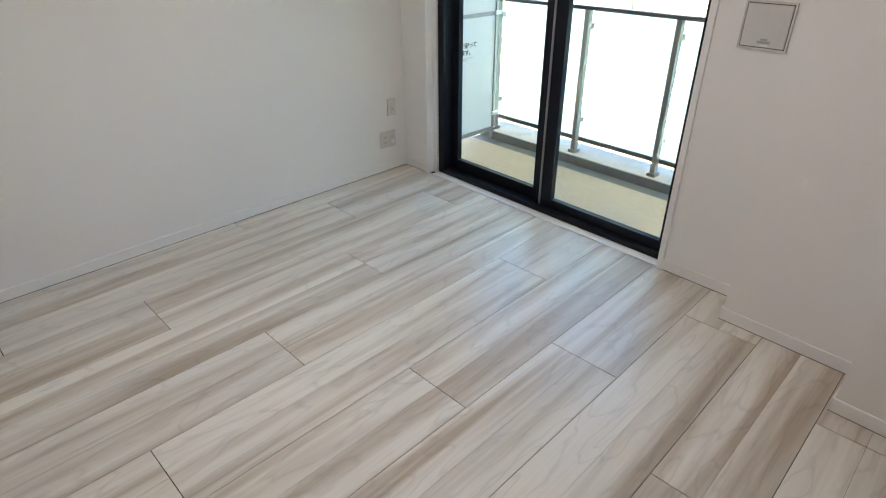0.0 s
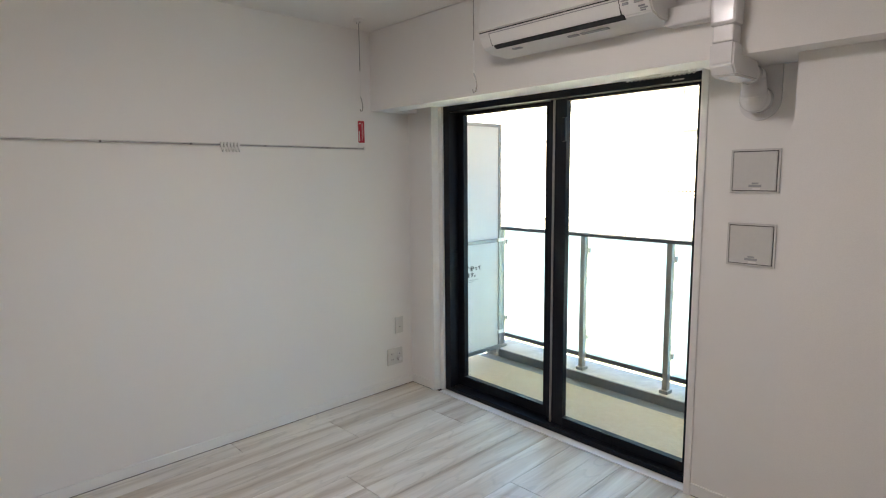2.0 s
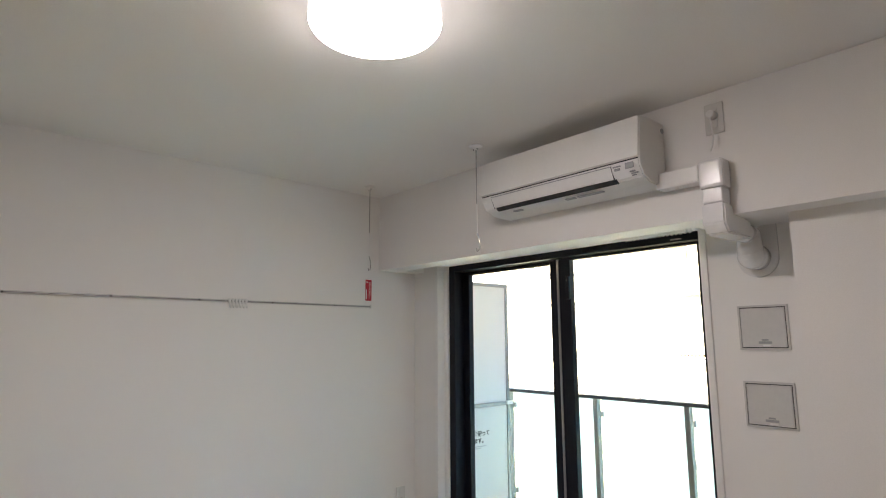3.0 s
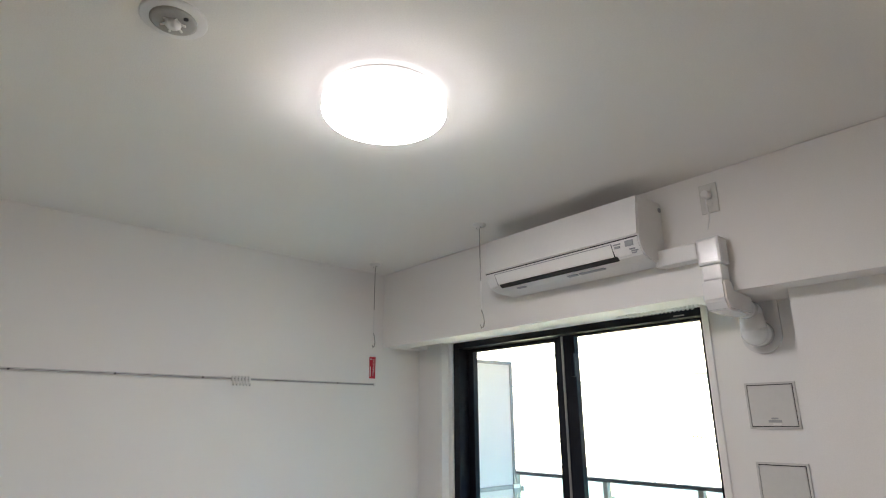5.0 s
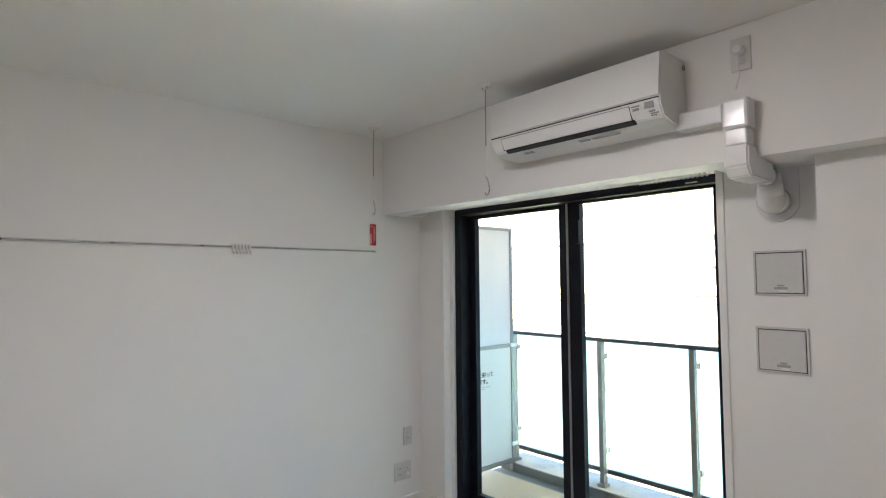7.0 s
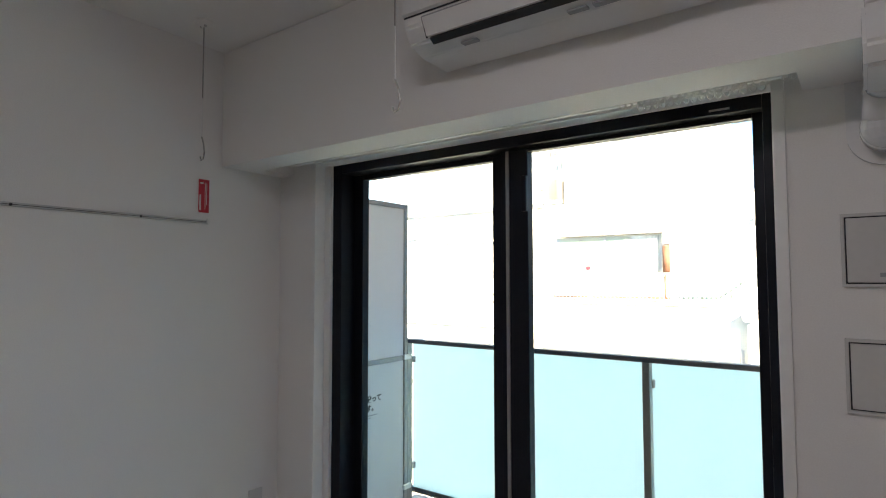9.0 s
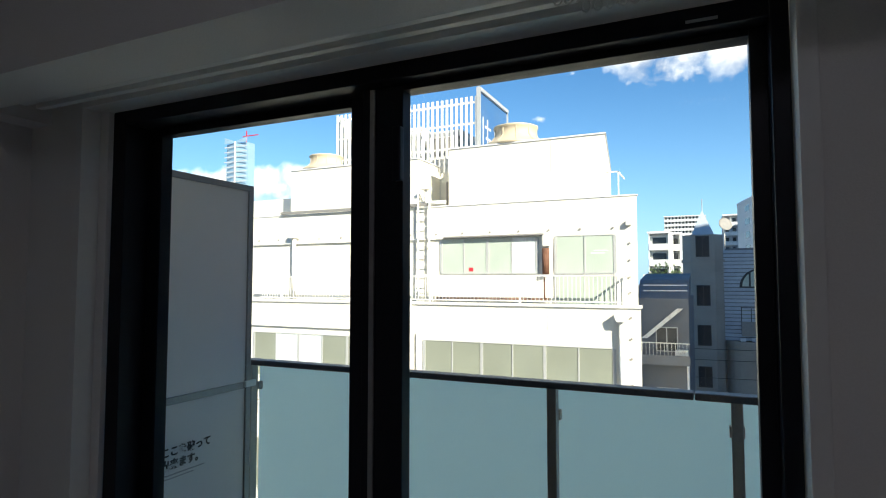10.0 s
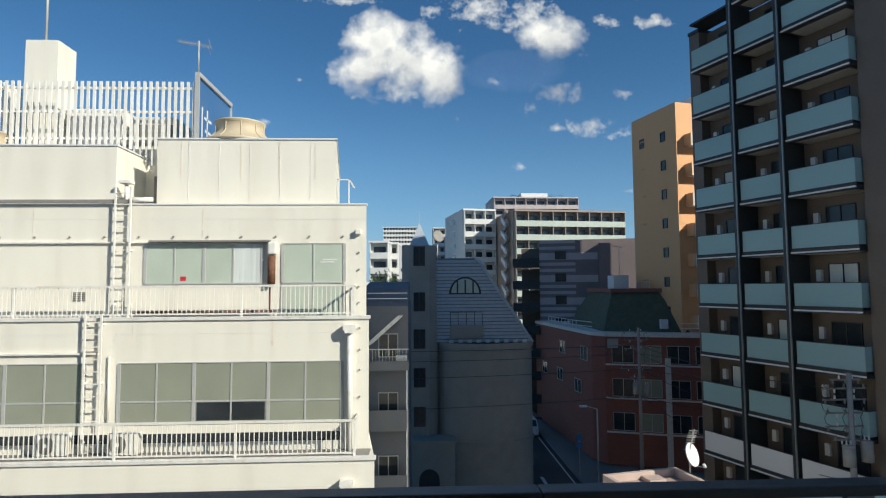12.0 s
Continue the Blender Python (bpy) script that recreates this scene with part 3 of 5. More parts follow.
for z in (1.524, 1.215):
    t = thing("vent_panel", "grey square wall ventilation panel with a small label", "vent panel", (2.305, 0, z), group="vent panels by the window")
    part("frame", boxes((-0.096, 0.096, -0.010, 0, -0.091, -0.083), (-0.096, 0.096, -0.010, 0, 0.083, 0.091), (-0.096, -0.088, -0.010, 0, -0.083, 0.083), (0.088, 0.096, -0.010, 0, -0.083, 0.083), bevel=0.001), M_PANEL, t)
    part("gap", boxes((-0.088, 0.088, -0.004, 0, -0.083, 0.083)), M_PLASTD, t)
    part("door", boxes((-0.0845, 0.0845, -0.012, -0.004, -0.0795, 0.0795), bevel=0.0015), M_PANEL, t)
    part("label", boxes((-0.02, 0.03, -0.0126, -0.0121, -0.066, -0.056), (-0.008, 0.018, -0.0126, -0.0121, -0.054, -0.047)), M_GREYINK, t)
    part("catch", boxes((-0.004, 0.026, -0.0127, -0.0122, -0.076, -0.069)), M_PLAST, t)

hanging = "indoor drying pole hangers on the ceiling"
for x, y in ((0.228, -0.549), (1.236, -0.585)):
    t = thing("drying_hook", "white ceiling hanger with a thin wire and a loop", "drying hook", (x, y, CEIL), group=hanging)
    b = lathe(bmesh.new(), [(0.034, 0.0), (0.034, -0.006), (0.028, -0.013), (0.012, -0.014), (0.010, -0.022)], 24)
    part("mount", b, M_PLAST, t)
    b = cyl(bmesh.new(), (-0.016, 0, -0.016), (0.012, 0, -0.016), 0.006)
    part("pivot", b, M_CHROME, t)
    tube("wire", [(0, 0, -0.015), (0, 0, -0.30)], 0.0026, M_WIRE, t)
    tube("lower_wire", [(0, 0, -0.30), (0, 0, -0.45)], 0.0022, M_PLAST, t)
    tube("loop", [(0.0, 0, -0.45), (0.012, 0, -0.475), (0.02, 0, -0.51), (0.013, 0, -0.535), (-0.002, 0, -0.54), (-0.008, 0, -0.525)], 0.003, M_CHROME, t)

rail = thing("picture_rail", "slim aluminium picture rail with small hooks on the wall", "picture rail", (0, 0.02, 0.008), math.degrees(SKEW))
part("track", boxes((0.0, 0.012, -4.0, -0.42, 1.684, 1.697), bevel=0.002), M_RAILALU, rail)
part("groove", boxes((0.0121, 0.0126, -3.99, -0.425, 1.6885, 1.6905)), M_PLASTD, rail)
part("end_cap", boxes((0.0, 0.016, -0.42, -0.408, 1.68, 1.702), bevel=0.002), M_PLAST, rail)
for i in range(6):
    y = -1.375 + i * 0.019
    h = part("hook", boxes((0.0, 0.018, y - 0.006, y + 0.006, 1.678, 1.704), bevel=0.002), M_PLAST, rail)
    tube("hook_wire", [(0.014, y, 1.68), (0.016, y, 1.66), (0.026, y, 1.652), (0.03, y, 1.664)], 0.003, M_PLAST, h)
for i in range(8):
    y = -0.7 - i * 0.42
    part("screw", cyl(bmesh.new(), (0.012, y, 1.689), (0.0145, y, 1.689), 0.005, n=10), M_PLASTD, rail)

tag = thing("red_card", "red printed card hanging at the end of the picture rail", "card", (0, 0.025, 0.012), math.degrees(SKEW))
part("sheet", boxes((0.001, 0.004, -0.460, -0.412, 1.725, 1.865)), M_RED, tag)
for y0, y1, z0, z1 in ((-0.457, -0.450, 1.735, 1.80), (-0.432, -0.430, 1.74, 1.85), (-0.425, -0.423, 1.76, 1.85), (-0.455, -0.44, 1.846, 1.852)):
    part("print", boxes((0.0042, 0.0047, y0, y1, z0, z1)), M_PLAST, tag)
tube("string", [(0.005, -0.462, 1.73), (0.006, -0.462, 1.70)], 0.0012, M_PLAST, tag)

lamp = thing("ceiling_light", "round white LED ceiling light, switched on", "ceiling light", (1.94, -1.68, CEIL))
part("base", lathe(bmesh.new(), [(0.170, 0), (0.170, -0.017), (0.165, -0.018)], 48), M_PLAST, lamp)
part("diffuser_rim", lathe(bmesh.new(), [(0.168, -0.0185), (0.190, -0.020), (0.193, -0.030), (0.192, -0.062)], 56), M_LAMPRIM, lamp, "dimmer milky edge of the diffuser")
part("diffuser", lathe(bmesh.new(), [(0.1919, -0.0622), (0.190, -0.068), (0.182, -0.077), (0.16, -0.086), (0.1, -0.094), (0.01, -0.096)], 56), M_LAMP, lamp)

alarm = thing("ceiling_detector", "round recessed ceiling detector with a pale ring", "smoke detector", (1.895, -2.295, CEIL))
part("ring", lathe(bmesh.new(), [(0.080, 0), (0.080, -0.004), (0.076, -0.007), (0.058, -0.008)], 40), M_PLAST, alarm)
part("disc", lathe(bmesh.new(), [(0.056, -0.008), (0.056, -0.011), (0.048, -0.014), (0.02, -0.016)], 36), M_DETECT, alarm)
part("sensor", lathe(bmesh.new(), [(0.02, -0.016), (0.018, -0.024), (0.008, -0.032)], 16), M_PLAST, alarm)
for a in range(6):
    c, s_ = math.cos(a * math.pi / 3), math.sin(a * math.pi / 3)
    part("fin", cyl(bmesh.new(), (0.012 * c, 0.012 * s_, -0.016), (0.03 * c, 0.03 * s_, -0.022), 0.003, n=6), M_PLAST, alarm)
part("lens", cyl(bmesh.new(), (0.035, 0.02, -0.012), (0.035, 0.02, -0.017), 0.006, n=12), M_PLASTD, alarm)

curtain = thing("curtain_rail", "white double curtain rail with bunched runners behind the beam", "curtain rail")
part("track", boxes((0.14, 2.12, -0.118, -0.098, 1.972, 1.988), (0.14, 2.12, -0.072, -0.052, 1.972, 1.988), bevel=0.002), M_TRIM, curtain)
for x in (0.3, 1.15, 2.0):
    part("bracket", boxes((x - 0.012, x + 0.012, -0.12, -0.05, 1.988, 2.0595)), M_TRIM, curtain)
ring = bmesh.new()
for i in range(10):
    a0, a1 = 2 * math.pi * i / 10, 2 * math.pi * (i + 1) / 10
    cyl(ring, (0.008 * math.cos(a0), 0, 0.012 * math.sin(a0)), (0.008 * math.cos(a1), 0, 0.012 * math.sin(a1)), 0.0022, n=5, caps=False)
me = mesh_of("runner", ring, M_PLAST)
for i in range(22):
    x = 1.70 + i * 0.0185 + (0.06 if i > 18 else 0)
    piece("runner", me, curtain, (x, -0.108, 1.959))
for i in range(16):
    piece("runner", me, curtain, (1.74 + i * 0.021, -0.062, 1.959))
for x in (1.86, 1.90):
    part("lead_runner", boxes((x, x + 0.03, -0.112, -0.104, 1.950, 1.956), (x, x + 0.004, -0.112, -0.104, 1.956, 1.971)), M_PLAST, curtain)

# ---- outside: materials ----
GROUND = -15.5
M_ASPH = mat("asphalt", (0.05, 0.05, 0.052), 0.9, grain=8, vary=0.15, stain=0.3, stain_scale=0.3, bump=0.4, bump_scale=60)
M_PAVE = mat("pavement", (0.22, 0.21, 0.20), 0.85, grain=3, vary=0.1, stain=0.2)
M_LINE = mat("road_paint", (0.7, 0.7, 0.68), 0.7, grain=20, vary=0.1)
M_WHITE = mat("cream_render", (0.80, 0.765, 0.67), 0.8, grain=3, vary=0.03, stain=0.3, stain_scale=1.6, stretch=(1, 1, 0.14), dirt=(0.52, 0.47, 0.38))
M_WHITEPAINT = mat("white_steel_paint", (0.80, 0.785, 0.73), 0.5, grain=9, vary=0.05, stain=0.45, stain_scale=4, random_tone=0.06, dirt=(0.50, 0.36, 0.22))
M_SASH = mat("anodised_sash", (0.50, 0.50, 0.48), 0.45, metal=0.2, vary=0.06, grain=8)
M_BLIND = mat("drawn_blind", (0.275, 0.29, 0.23), 0.3, grain=1.3, vary=0.07, stain=0.2, stain_scale=0.8, spec=0.3, dirt=(0.28, 0.32, 0.31))
M_BLIND2 = mat("light_blind", (0.47, 0.53, 0.45), 0.3, grain=1.3, vary=0.07, spec=0.3)
M_CURT = mat("pale_curtain", (0.62, 0.66, 0.64), 0.6, grain=9, vary=0.12, stretch=(1, 1, 0.05))
M_DARKGL = mat("dark_window_glass", (0.03, 0.036, 0.042), 0.14, grain=0.8, vary=0.3, spec=0.45)
M_STREAK = mat("rust_streak", (0.73, 0.67, 0.56), 0.8, grain=9, vary=0.2, stain=0.5, stain_scale=5, dirt=(0.70, 0.66, 0.56))
M_PIPE = mat("grey_flashing", (0.25, 0.24, 0.22), 0.6, grain=6, vary=0.1)
M_RUST = mat("rusty_pipe", (0.16, 0.07, 0.04), 0.8, grain=12, vary=0.3)
M_TOWER = mat("cooling_tower_frp", (0.56, 0.47, 0.33), 0.6, grain=3, vary=0.08, stain=0.35, stain_scale=1.5, dirt=(0.35, 0.28, 0.19))
M_SIGN = mat("blue_sign", (0.05, 0.15, 0.33), 0.5, grain=4, vary=0.08, stain=0.2, dirt=(0.2, 0.3, 0.4))
M_GREYB = mat("grey_tile", (0.34, 0.31, 0.27), 0.7, grain=1.5, vary=0.07, stain=0.25, stain_scale=0.4, dirt=(0.16, 0.155, 0.15))
M_SLATE = mat("blue_slate_siding", (0.41, 0.46, 0.51), 0.55, grain=2, vary=0.08, random_tone=0.08)
M_FRAME = mat("dark_frame", (0.03, 0.033, 0.035), 0.5)
M_BROWN = mat("brown_tile", (0.135, 0.105, 0.085), 0.6, grain=2, vary=0.08, stain=0.15, stain_scale=0.5)
M_BGLASS = frosted_mat("balcony_glass", (0.42, 0.62, 0.63), 0.35, 0.18)
M_SLAB = mat("white_slab_edge", (0.70, 0.70, 0.70), 0.6, vary=0.04)
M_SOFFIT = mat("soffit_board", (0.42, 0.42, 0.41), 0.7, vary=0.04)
M_ORANGE = mat("orange_tile", (0.78, 0.42, 0.20), 0.7, grain=2.5, vary=0.05, stain=0.12, stain_scale=0.3)
M_BRICK = mat("red_brick", (0.27, 0.10, 0.075), 0.8, grain=5, vary=0.15, stain=0.25, stain_scale=0.5, dirt=(0.15, 0.06, 0.05))
M_GREENROOF = mat("green_slate", (0.075, 0.095, 0.06), 0.75, grain=3, vary=0.2, stain=0.2)
M_PURPLE = mat("purple_tile", (0.21, 0.17, 0.175), 0.65, grain=1, vary=0.07)
M_PURPLE2 = mat("pale_purple_tile", (0.48, 0.42, 0.415), 0.65, grain=1, vary=0.07)
M_TAUPE = mat("taupe_tile", (0.31, 0.255, 0.215), 0.7, grain=1, vary=0.05)
M_MINT = mat("mint_balcony_glass", (0.47, 0.53, 0.46), 0.4, grain=0.8, vary=0.06)
M_APT = mat("white_apartment", (0.66, 0.66, 0.63), 0.7, grain=0.8, vary=0.05)
M_FARGLASS = mat("far_tower_glass", (0.26, 0.40, 0.50), 0.3, grain=0.05, vary=0.06)
M_PINK = mat("pink_parapet", (0.55, 0.42, 0.36), 0.85, grain=3, vary=0.08, stain=0.3)
M_ROOFD = mat("worn_roof_membrane", (0.40, 0.29, 0.24), 0.9, grain=5, vary=0.2, stain=1.0, stain_scale=2.4, dirt=(0.07, 0.055, 0.05))
M_POLE = mat("concrete_pole", (0.33, 0.32, 0.30), 0.85, grain=6, vary=0.1)
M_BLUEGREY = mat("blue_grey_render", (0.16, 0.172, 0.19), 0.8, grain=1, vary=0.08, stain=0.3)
M_LEAF = mat("leaf", (0.05, 0.085, 0.03), 0.7, vary=0.3, grain=2)
M_FARGREY = mat("far_grey", (0.45, 0.46, 0.47), 0.8, grain=0.5, vary=0.05)

structure("ground", boxes((-1800, 1800, 14.9, 2600, GROUND - 1, GROUND - 0.12), (-1800, 1800, -1500, 4.5, GROUND - 1, GROUND - 0.12), (-1800, 1800, 4.5, 14.9, GROUND - 1, GROUND - 0.12)), M_PAVE, "paved city ground reaching to the horizon", "ground")
structure("road", boxes((-90, 120, 4.5, 13.5, GROUND - 0.119, GROUND), (9.5, 15.5, 38, 160, GROUND - 0.119, GROUND), (2, 80, 36, 43, GROUND - 0.119, GROUND - 0.002)), M_ASPH, "dark asphalt street between the houses", "road")
structure("pavement", boxes((-90, 9.0, 13.5, 15.5, GROUND - 0.119, GROUND + 0.14), (15.5, 17.0, 44, 120, GROUND - 0.119, GROUND + 0.14), (-4, 9.5, 43.2, 46, GROUND - 0.119, GROUND + 0.14), bevel=0.02), M_PAVE, "grey pavement with a raised kerb", "pavement")
marks = thing("road_marking", "white painted stop line and arrow on asphalt", "road marking", (0, 0, GROUND))
for r in ((9.8, 15.2, 44.0, 44.4), (12.3, 12.6, 48, 52), (12.3, 12.6, 56, 60), (10.0, 10.12, 46, 120), (14.9, 15.02, 46, 120)):
    part("stripe", boxes((*r, 0.0, 0.006)), M_LINE, marks)

# the house that the room belongs to, round and above it
own = thing("own_building", "unseen beige stucco apartment house that holds the room, added to cast its shadow", "building", kind="structure")
# unseen bulk, its height and reach chosen for the shadow it throws
part("storeys_above", boxes((-12, 6, -13, 0.34, 2.75, 13.0)), M_STUCCO, own)
part("storeys_below", boxes((-12, 6, -13, 0.34, GROUND, -0.3)), M_STUCCO, own)
part("flank", boxes((-12, -0.16, -13, 0.29, -0.3, 2.75), (WALL_R + 0.16, 6, -13, 0.29, -0.3, 2.75), (-0.16, WALL_R + 0.16, -13, BACK - 0.16, -0.3, 2.75)), M_STUCCO, own)
part("balcony_slab", boxes((-6, 6, 0.34, 1.46, 2.75, 2.9), (-6, 6, 0.34, 1.46, -0.45, -0.26)), M_CONC, own)


def window_unit(parent, x, z, w, h, y, pane=None, split=2, frame=None, deep=0.07, name="window"):
    """A framed window proud of its wall by a little, with set-back panes."""
    t = 0.05
    fr = part(name, boxes((x, x + w, y - deep, y, z, z + t), (x, x + w, y - deep, y, z + h - t, z + h), (x, x + t, y - deep, y, z + t, z + h - t), (x + w - t, x + w, y - deep, y, z + t, z + h - t), *[(x + w * k / split - t / 2, x + w * k / split + t / 2, y - deep, y, z + t, z + h - t) for k in range(1, split)]), frame or M_FRAME, parent)
    for k in range(split):
        part("pane", boxes((x + w * k / split + t / 2, x + w * (k + 1) / split - t / 2, y - 0.02, y - 0.005, z + t, z + h - t)), pane or M_DARKGL, fr)
    return fr


def house(name, label, x, y, rz=0.0, category="building"):
    return thing(name, label, category, (x, y, GROUND), rz)


LEVEL = 0.42  # how far a house's storeys sit below the heights written for it


def G(z):
    return z - LEVEL - GROUND


# ---- the cream office building across the street ----
office = house("office_building", "cream-painted stepped office building with terraces and roof plant", 0, 0)
Y1, Y2, Y3 = 18.3, 17.4, 16.5
part("wall", prism(bmesh.new(), [(-24, Y1), (-0.12, Y1), (-1.8, 30), (-24, 30)], G(0.9), G(4.64)), M_WHITE, office, "cream top storey wall")
part("wall", prism(bmesh.new(), [(-24, Y2), (0.04, Y2), (-1.7, 30), (-24, 30)], G(-3.0), G(1.03)), M_WHITE, office)
part("wall", prism(bmesh.new(), [(-24, Y3), (0.28, Y3), (-1.6, 30), (-24, 30)], 0, G(-2.86)), M_WHITE, office)
part("coping", boxes((-24, -0.10, Y1 - 0.03, Y1 + 0.25, G(4.64), G(4.69)), bevel=0.01), M_SLAB, office)
part("ledge", boxes((-24, 0.08, Y2 - 0.06, Y2 + 0.12, G(1.03), G(1.13)), bevel=0.01), M_CONC, office)
part("ledge", boxes((-24, 0.32, Y3 - 0.06, Y3 + 0.12, G(-2.90), G(-2.80)), bevel=0.01), M_CONC, office)
part("terrace_floor", boxes((-24, -0.1, Y2 + 0.13, Y1 - 0.001, G(1.031), G(1.06))), M_PIPE, office, "grey terrace floor sheet")
part("terrace_floor", boxes((-24, 0.1, Y3 + 0.13, Y2 - 0.001, G(-2.86), G(-2.83))), M_PIPE, office, "grey terrace floor sheet")
part("drip_line", boxes((-24, -6.75, Y1 - 0.09, Y1, G(3.42), G(3.47)), (-24, -7.95, Y2 - 0.09, Y2, G(0.05), G(0.10))), M_WHITEPAINT, office)
part("canopy", boxes((-6.9, -3.15, Y1 - 0.22, Y1, G(3.44), G(3.50)), bevel=0.01), M_PIPE, office)
part("joint_line", boxes((-24, -0.12, Y1 - 0.004, Y1, G(4.17), G(4.19)), (-24, 0.04, Y2 - 0.004, Y2, G(0.62), G(0.635)), (-24, 0.28, Y3 - 0.004, Y3, G(-3.62), G(-3.605))), M_CONC, office)


def office_window(x0, x1, z0, z1, y, panes, transom=None):
    """A ribbon of sliding sashes; panes names what stands behind each."""
    n = len(panes)
    t = 0.045
    rows = [(x0, x1, y - 0.06, y + 0.002, G(z0) - 0.05, G(z0)), (x0, x1, y - 0.03, y + 0.002, G(z1), G(z1) + 0.03)]
    rows += [(x0 + (x1 - x0) * k / n - t * (0.5 if k % 2 else 1.1), x0 + (x1 - x0) * k / n + t * (0.5 if k % 2 else 1.1), y - 0.03, y + 0.002, G(z0), G(z1)) for k in range(n + 1)]
    if transom:
        rows.append((x0, x1, y - 0.025, y + 0.002, G(transom) - 0.025, G(transom) + 0.025))
    w = part("window", boxes(*rows), M_SASH, office)
    for k, m in enumerate(panes):
        a, b_ = x0 + (x1 - x0) * k / n + t * 0.5, x0 + (x1 - x0) * (k + 1) / n - t * 0.5
        part("pane", boxes((a, b_, y - 0.012, y - 0.003, G(z0), G(z1))), m, w)
    return w


B, L, C, D = M_BLIND, M_BLIND2, M_CURT, M_DARKGL
office_window(-7.08, -3.42, 2.16, 3.38, Y1, [L, L, L, C], None)
office_window(-2.78, -0.82, 2.16, 3.38, Y1, [L, L], None)
office_window(-2.78, -0.82, 1.08, 2.10, Y1, [L, L], None)
office_window(-7.33, -0.76, -1.95, -0.24, Y2, [B, B, B, B, B, B], -1.36)
office_window(-15.2, -8.32, -1.95, -0.24, Y2, [B, C, C, B, B, B], -1.36)
office_window(-23.0, -16.4, -1.95, -0.24, Y2, [B, C, B, B, B, B], -1.36)
office_window(-23, -19, 2.16, 3.38, Y1, [L, L, C, L], None)
for x0 in (-14.6, -7.3):
    office_window(x0, x0 + 6.3, -6.0, -4.2, Y3, [B, B, B, B, B, B], -5.3)
    office_window(x0, x0 + 6.3, -9.6, -7.8, Y3, [B, B, B, B, B, B], -8.9)
part("open_sash", boxes((-5.05, -3.05, Y2 - 0.0135, Y2 - 0.0125, G(-1.93), G(-1.40))), M_DARKGL, office, "dark lower sashes without a blind")
part("red_sticker", boxes((-5.98, -5.80, Y1 - 0.014, Y1 - 0.0125, G(2.22), G(2.36))), M_RED, office)
part("paper_notice", boxes((-1.50, -1.05, Y1 - 0.02, Y1 - 0.0125, G(2.86), G(2.90)), (-1.60, -1.15, Y1 - 0.02, Y1 - 0.0125, G(2.78), G(2.82))), M_SLAB, office)
for k, x in enumerate((-7.0, -5.35, -2.9, -10.6, -13.2)):
    part("rust_streak", boxes((x, x + 0.03 + 0.02 * (k % 3), Y1 - 0.002 if k % 2 else Y2 - 0.002, Y1 if k % 2 else Y2, G(3.6) if k % 2 else G(0.2), G(4.5) if k % 2 else G(0.95))), M_STREAK, office)
for x in (-6.3, -4.35, -3.1, -1.9):
    part("rust_streak", boxes((x, x + 0.04, 18.895, 18.9, G(5.6), G(6.88))), M_STREAK, office)
part("wall_cable", cyl(bmesh.new(), (-3.0, Y2 + 0.2, G(1.2)), (-3.0, Y2 + 0.2, G(2.0)), 0.03, n=6), M_RUST, office)
part("terrace_pipe", cyl(bmesh.new(), (-7.2, Y1 - 0.15, G(1.25)), (-3.0, Y1 - 0.15, G(1.25)), 0.035, n=8), M_RUST, office)
part("wall_conduit", cyl(bmesh.new(), (-7.6, Y2 - 0.06, G(-1.9)), (-7.6, Y2 - 0.06, G(0.0)), 0.035, n=8), M_WHITEPAINT, office)
part("rusty_flue", cyl(bmesh.new(), (-3.10, Y1 - 0.12, G(2.1)), (-3.10, Y1 - 0.12, G(3.0)), 0.12), M_RUST, office)
part("flue_elbow", boxes((-3.22, -2.95, Y1 - 0.2, Y1, G(3.05), G(3.45)), bevel=0.05), M_WHITEPAINT, office)
part("louvre_vent", boxes(*[(-9.3, -8.85, Y1 - 0.03, Y1, G(1.62 + k * 0.06), G(1.65 + k * 0.06)) for k in range(5)]), M_PIPE, office)
for x0, x1, y, z in ((-24, -0.12, Y1, 3.62), (-24, 0.04, Y2, 0.32)):
    x = x1 - 0.75
    while x > -16:
        if y == Y1:
            part("wall_anchor", cyl(bmesh.new(), (x, y, G(z)), (x, y - 0.05, G(z)), 0.03, n=8), M_PIPE, office)
        x -= 1.07
for k, z in enumerate((3.1, 2.55, 2.0, 1.5)):
    part("wall_anchor", cyl(bmesh.new(), (-0.36, Y1, G(z)), (-0.36, Y1 - 0.05, G(z)), 0.03, n=8), M_PIPE, office)
for z in (0.75, 0.1, -0.5, -1.3):
    part("wall_anchor", cyl(bmesh.new(), (-0.24, Y2, G(z)), (-0.24, Y2 - 0.05, G(z)), 0.03, n=8), M_PIPE, office)
part("lamp_box", boxes((-0.46, -0.28, Y1 - 0.16, Y1, G(3.68), G(3.84)), bevel=0.02), M_WHITEPAINT, office)


def rainwater(x, y, z1, z0):
    head = part("rain_head", prism(bmesh.new(), [(x - 0.19, G(z1)), (x + 0.19, G(z1)), (x + 0.19, G(z1) - 0.1), (x + 0.12, G(z1) - 0.24), (x - 0.12, G(z1) - 0.24), (x - 0.19, G(z1) - 0.1)], y - 0.3, y, "y"), M_WHITEPAINT, office)
    part("downpipe", cyl(bmesh.new(), (x, y - 0.13, G(z0)), (x, y - 0.13, G(z1) - 0.2), 0.085, n=14), M_WHITEPAINT, head)


rainwater(-0.52, Y2, 0.86, -2.85)
rainwater(-0.48, Y3, -3.42, -14.4)
rainwater(-13.85, Y1, 3.9, 1.05)


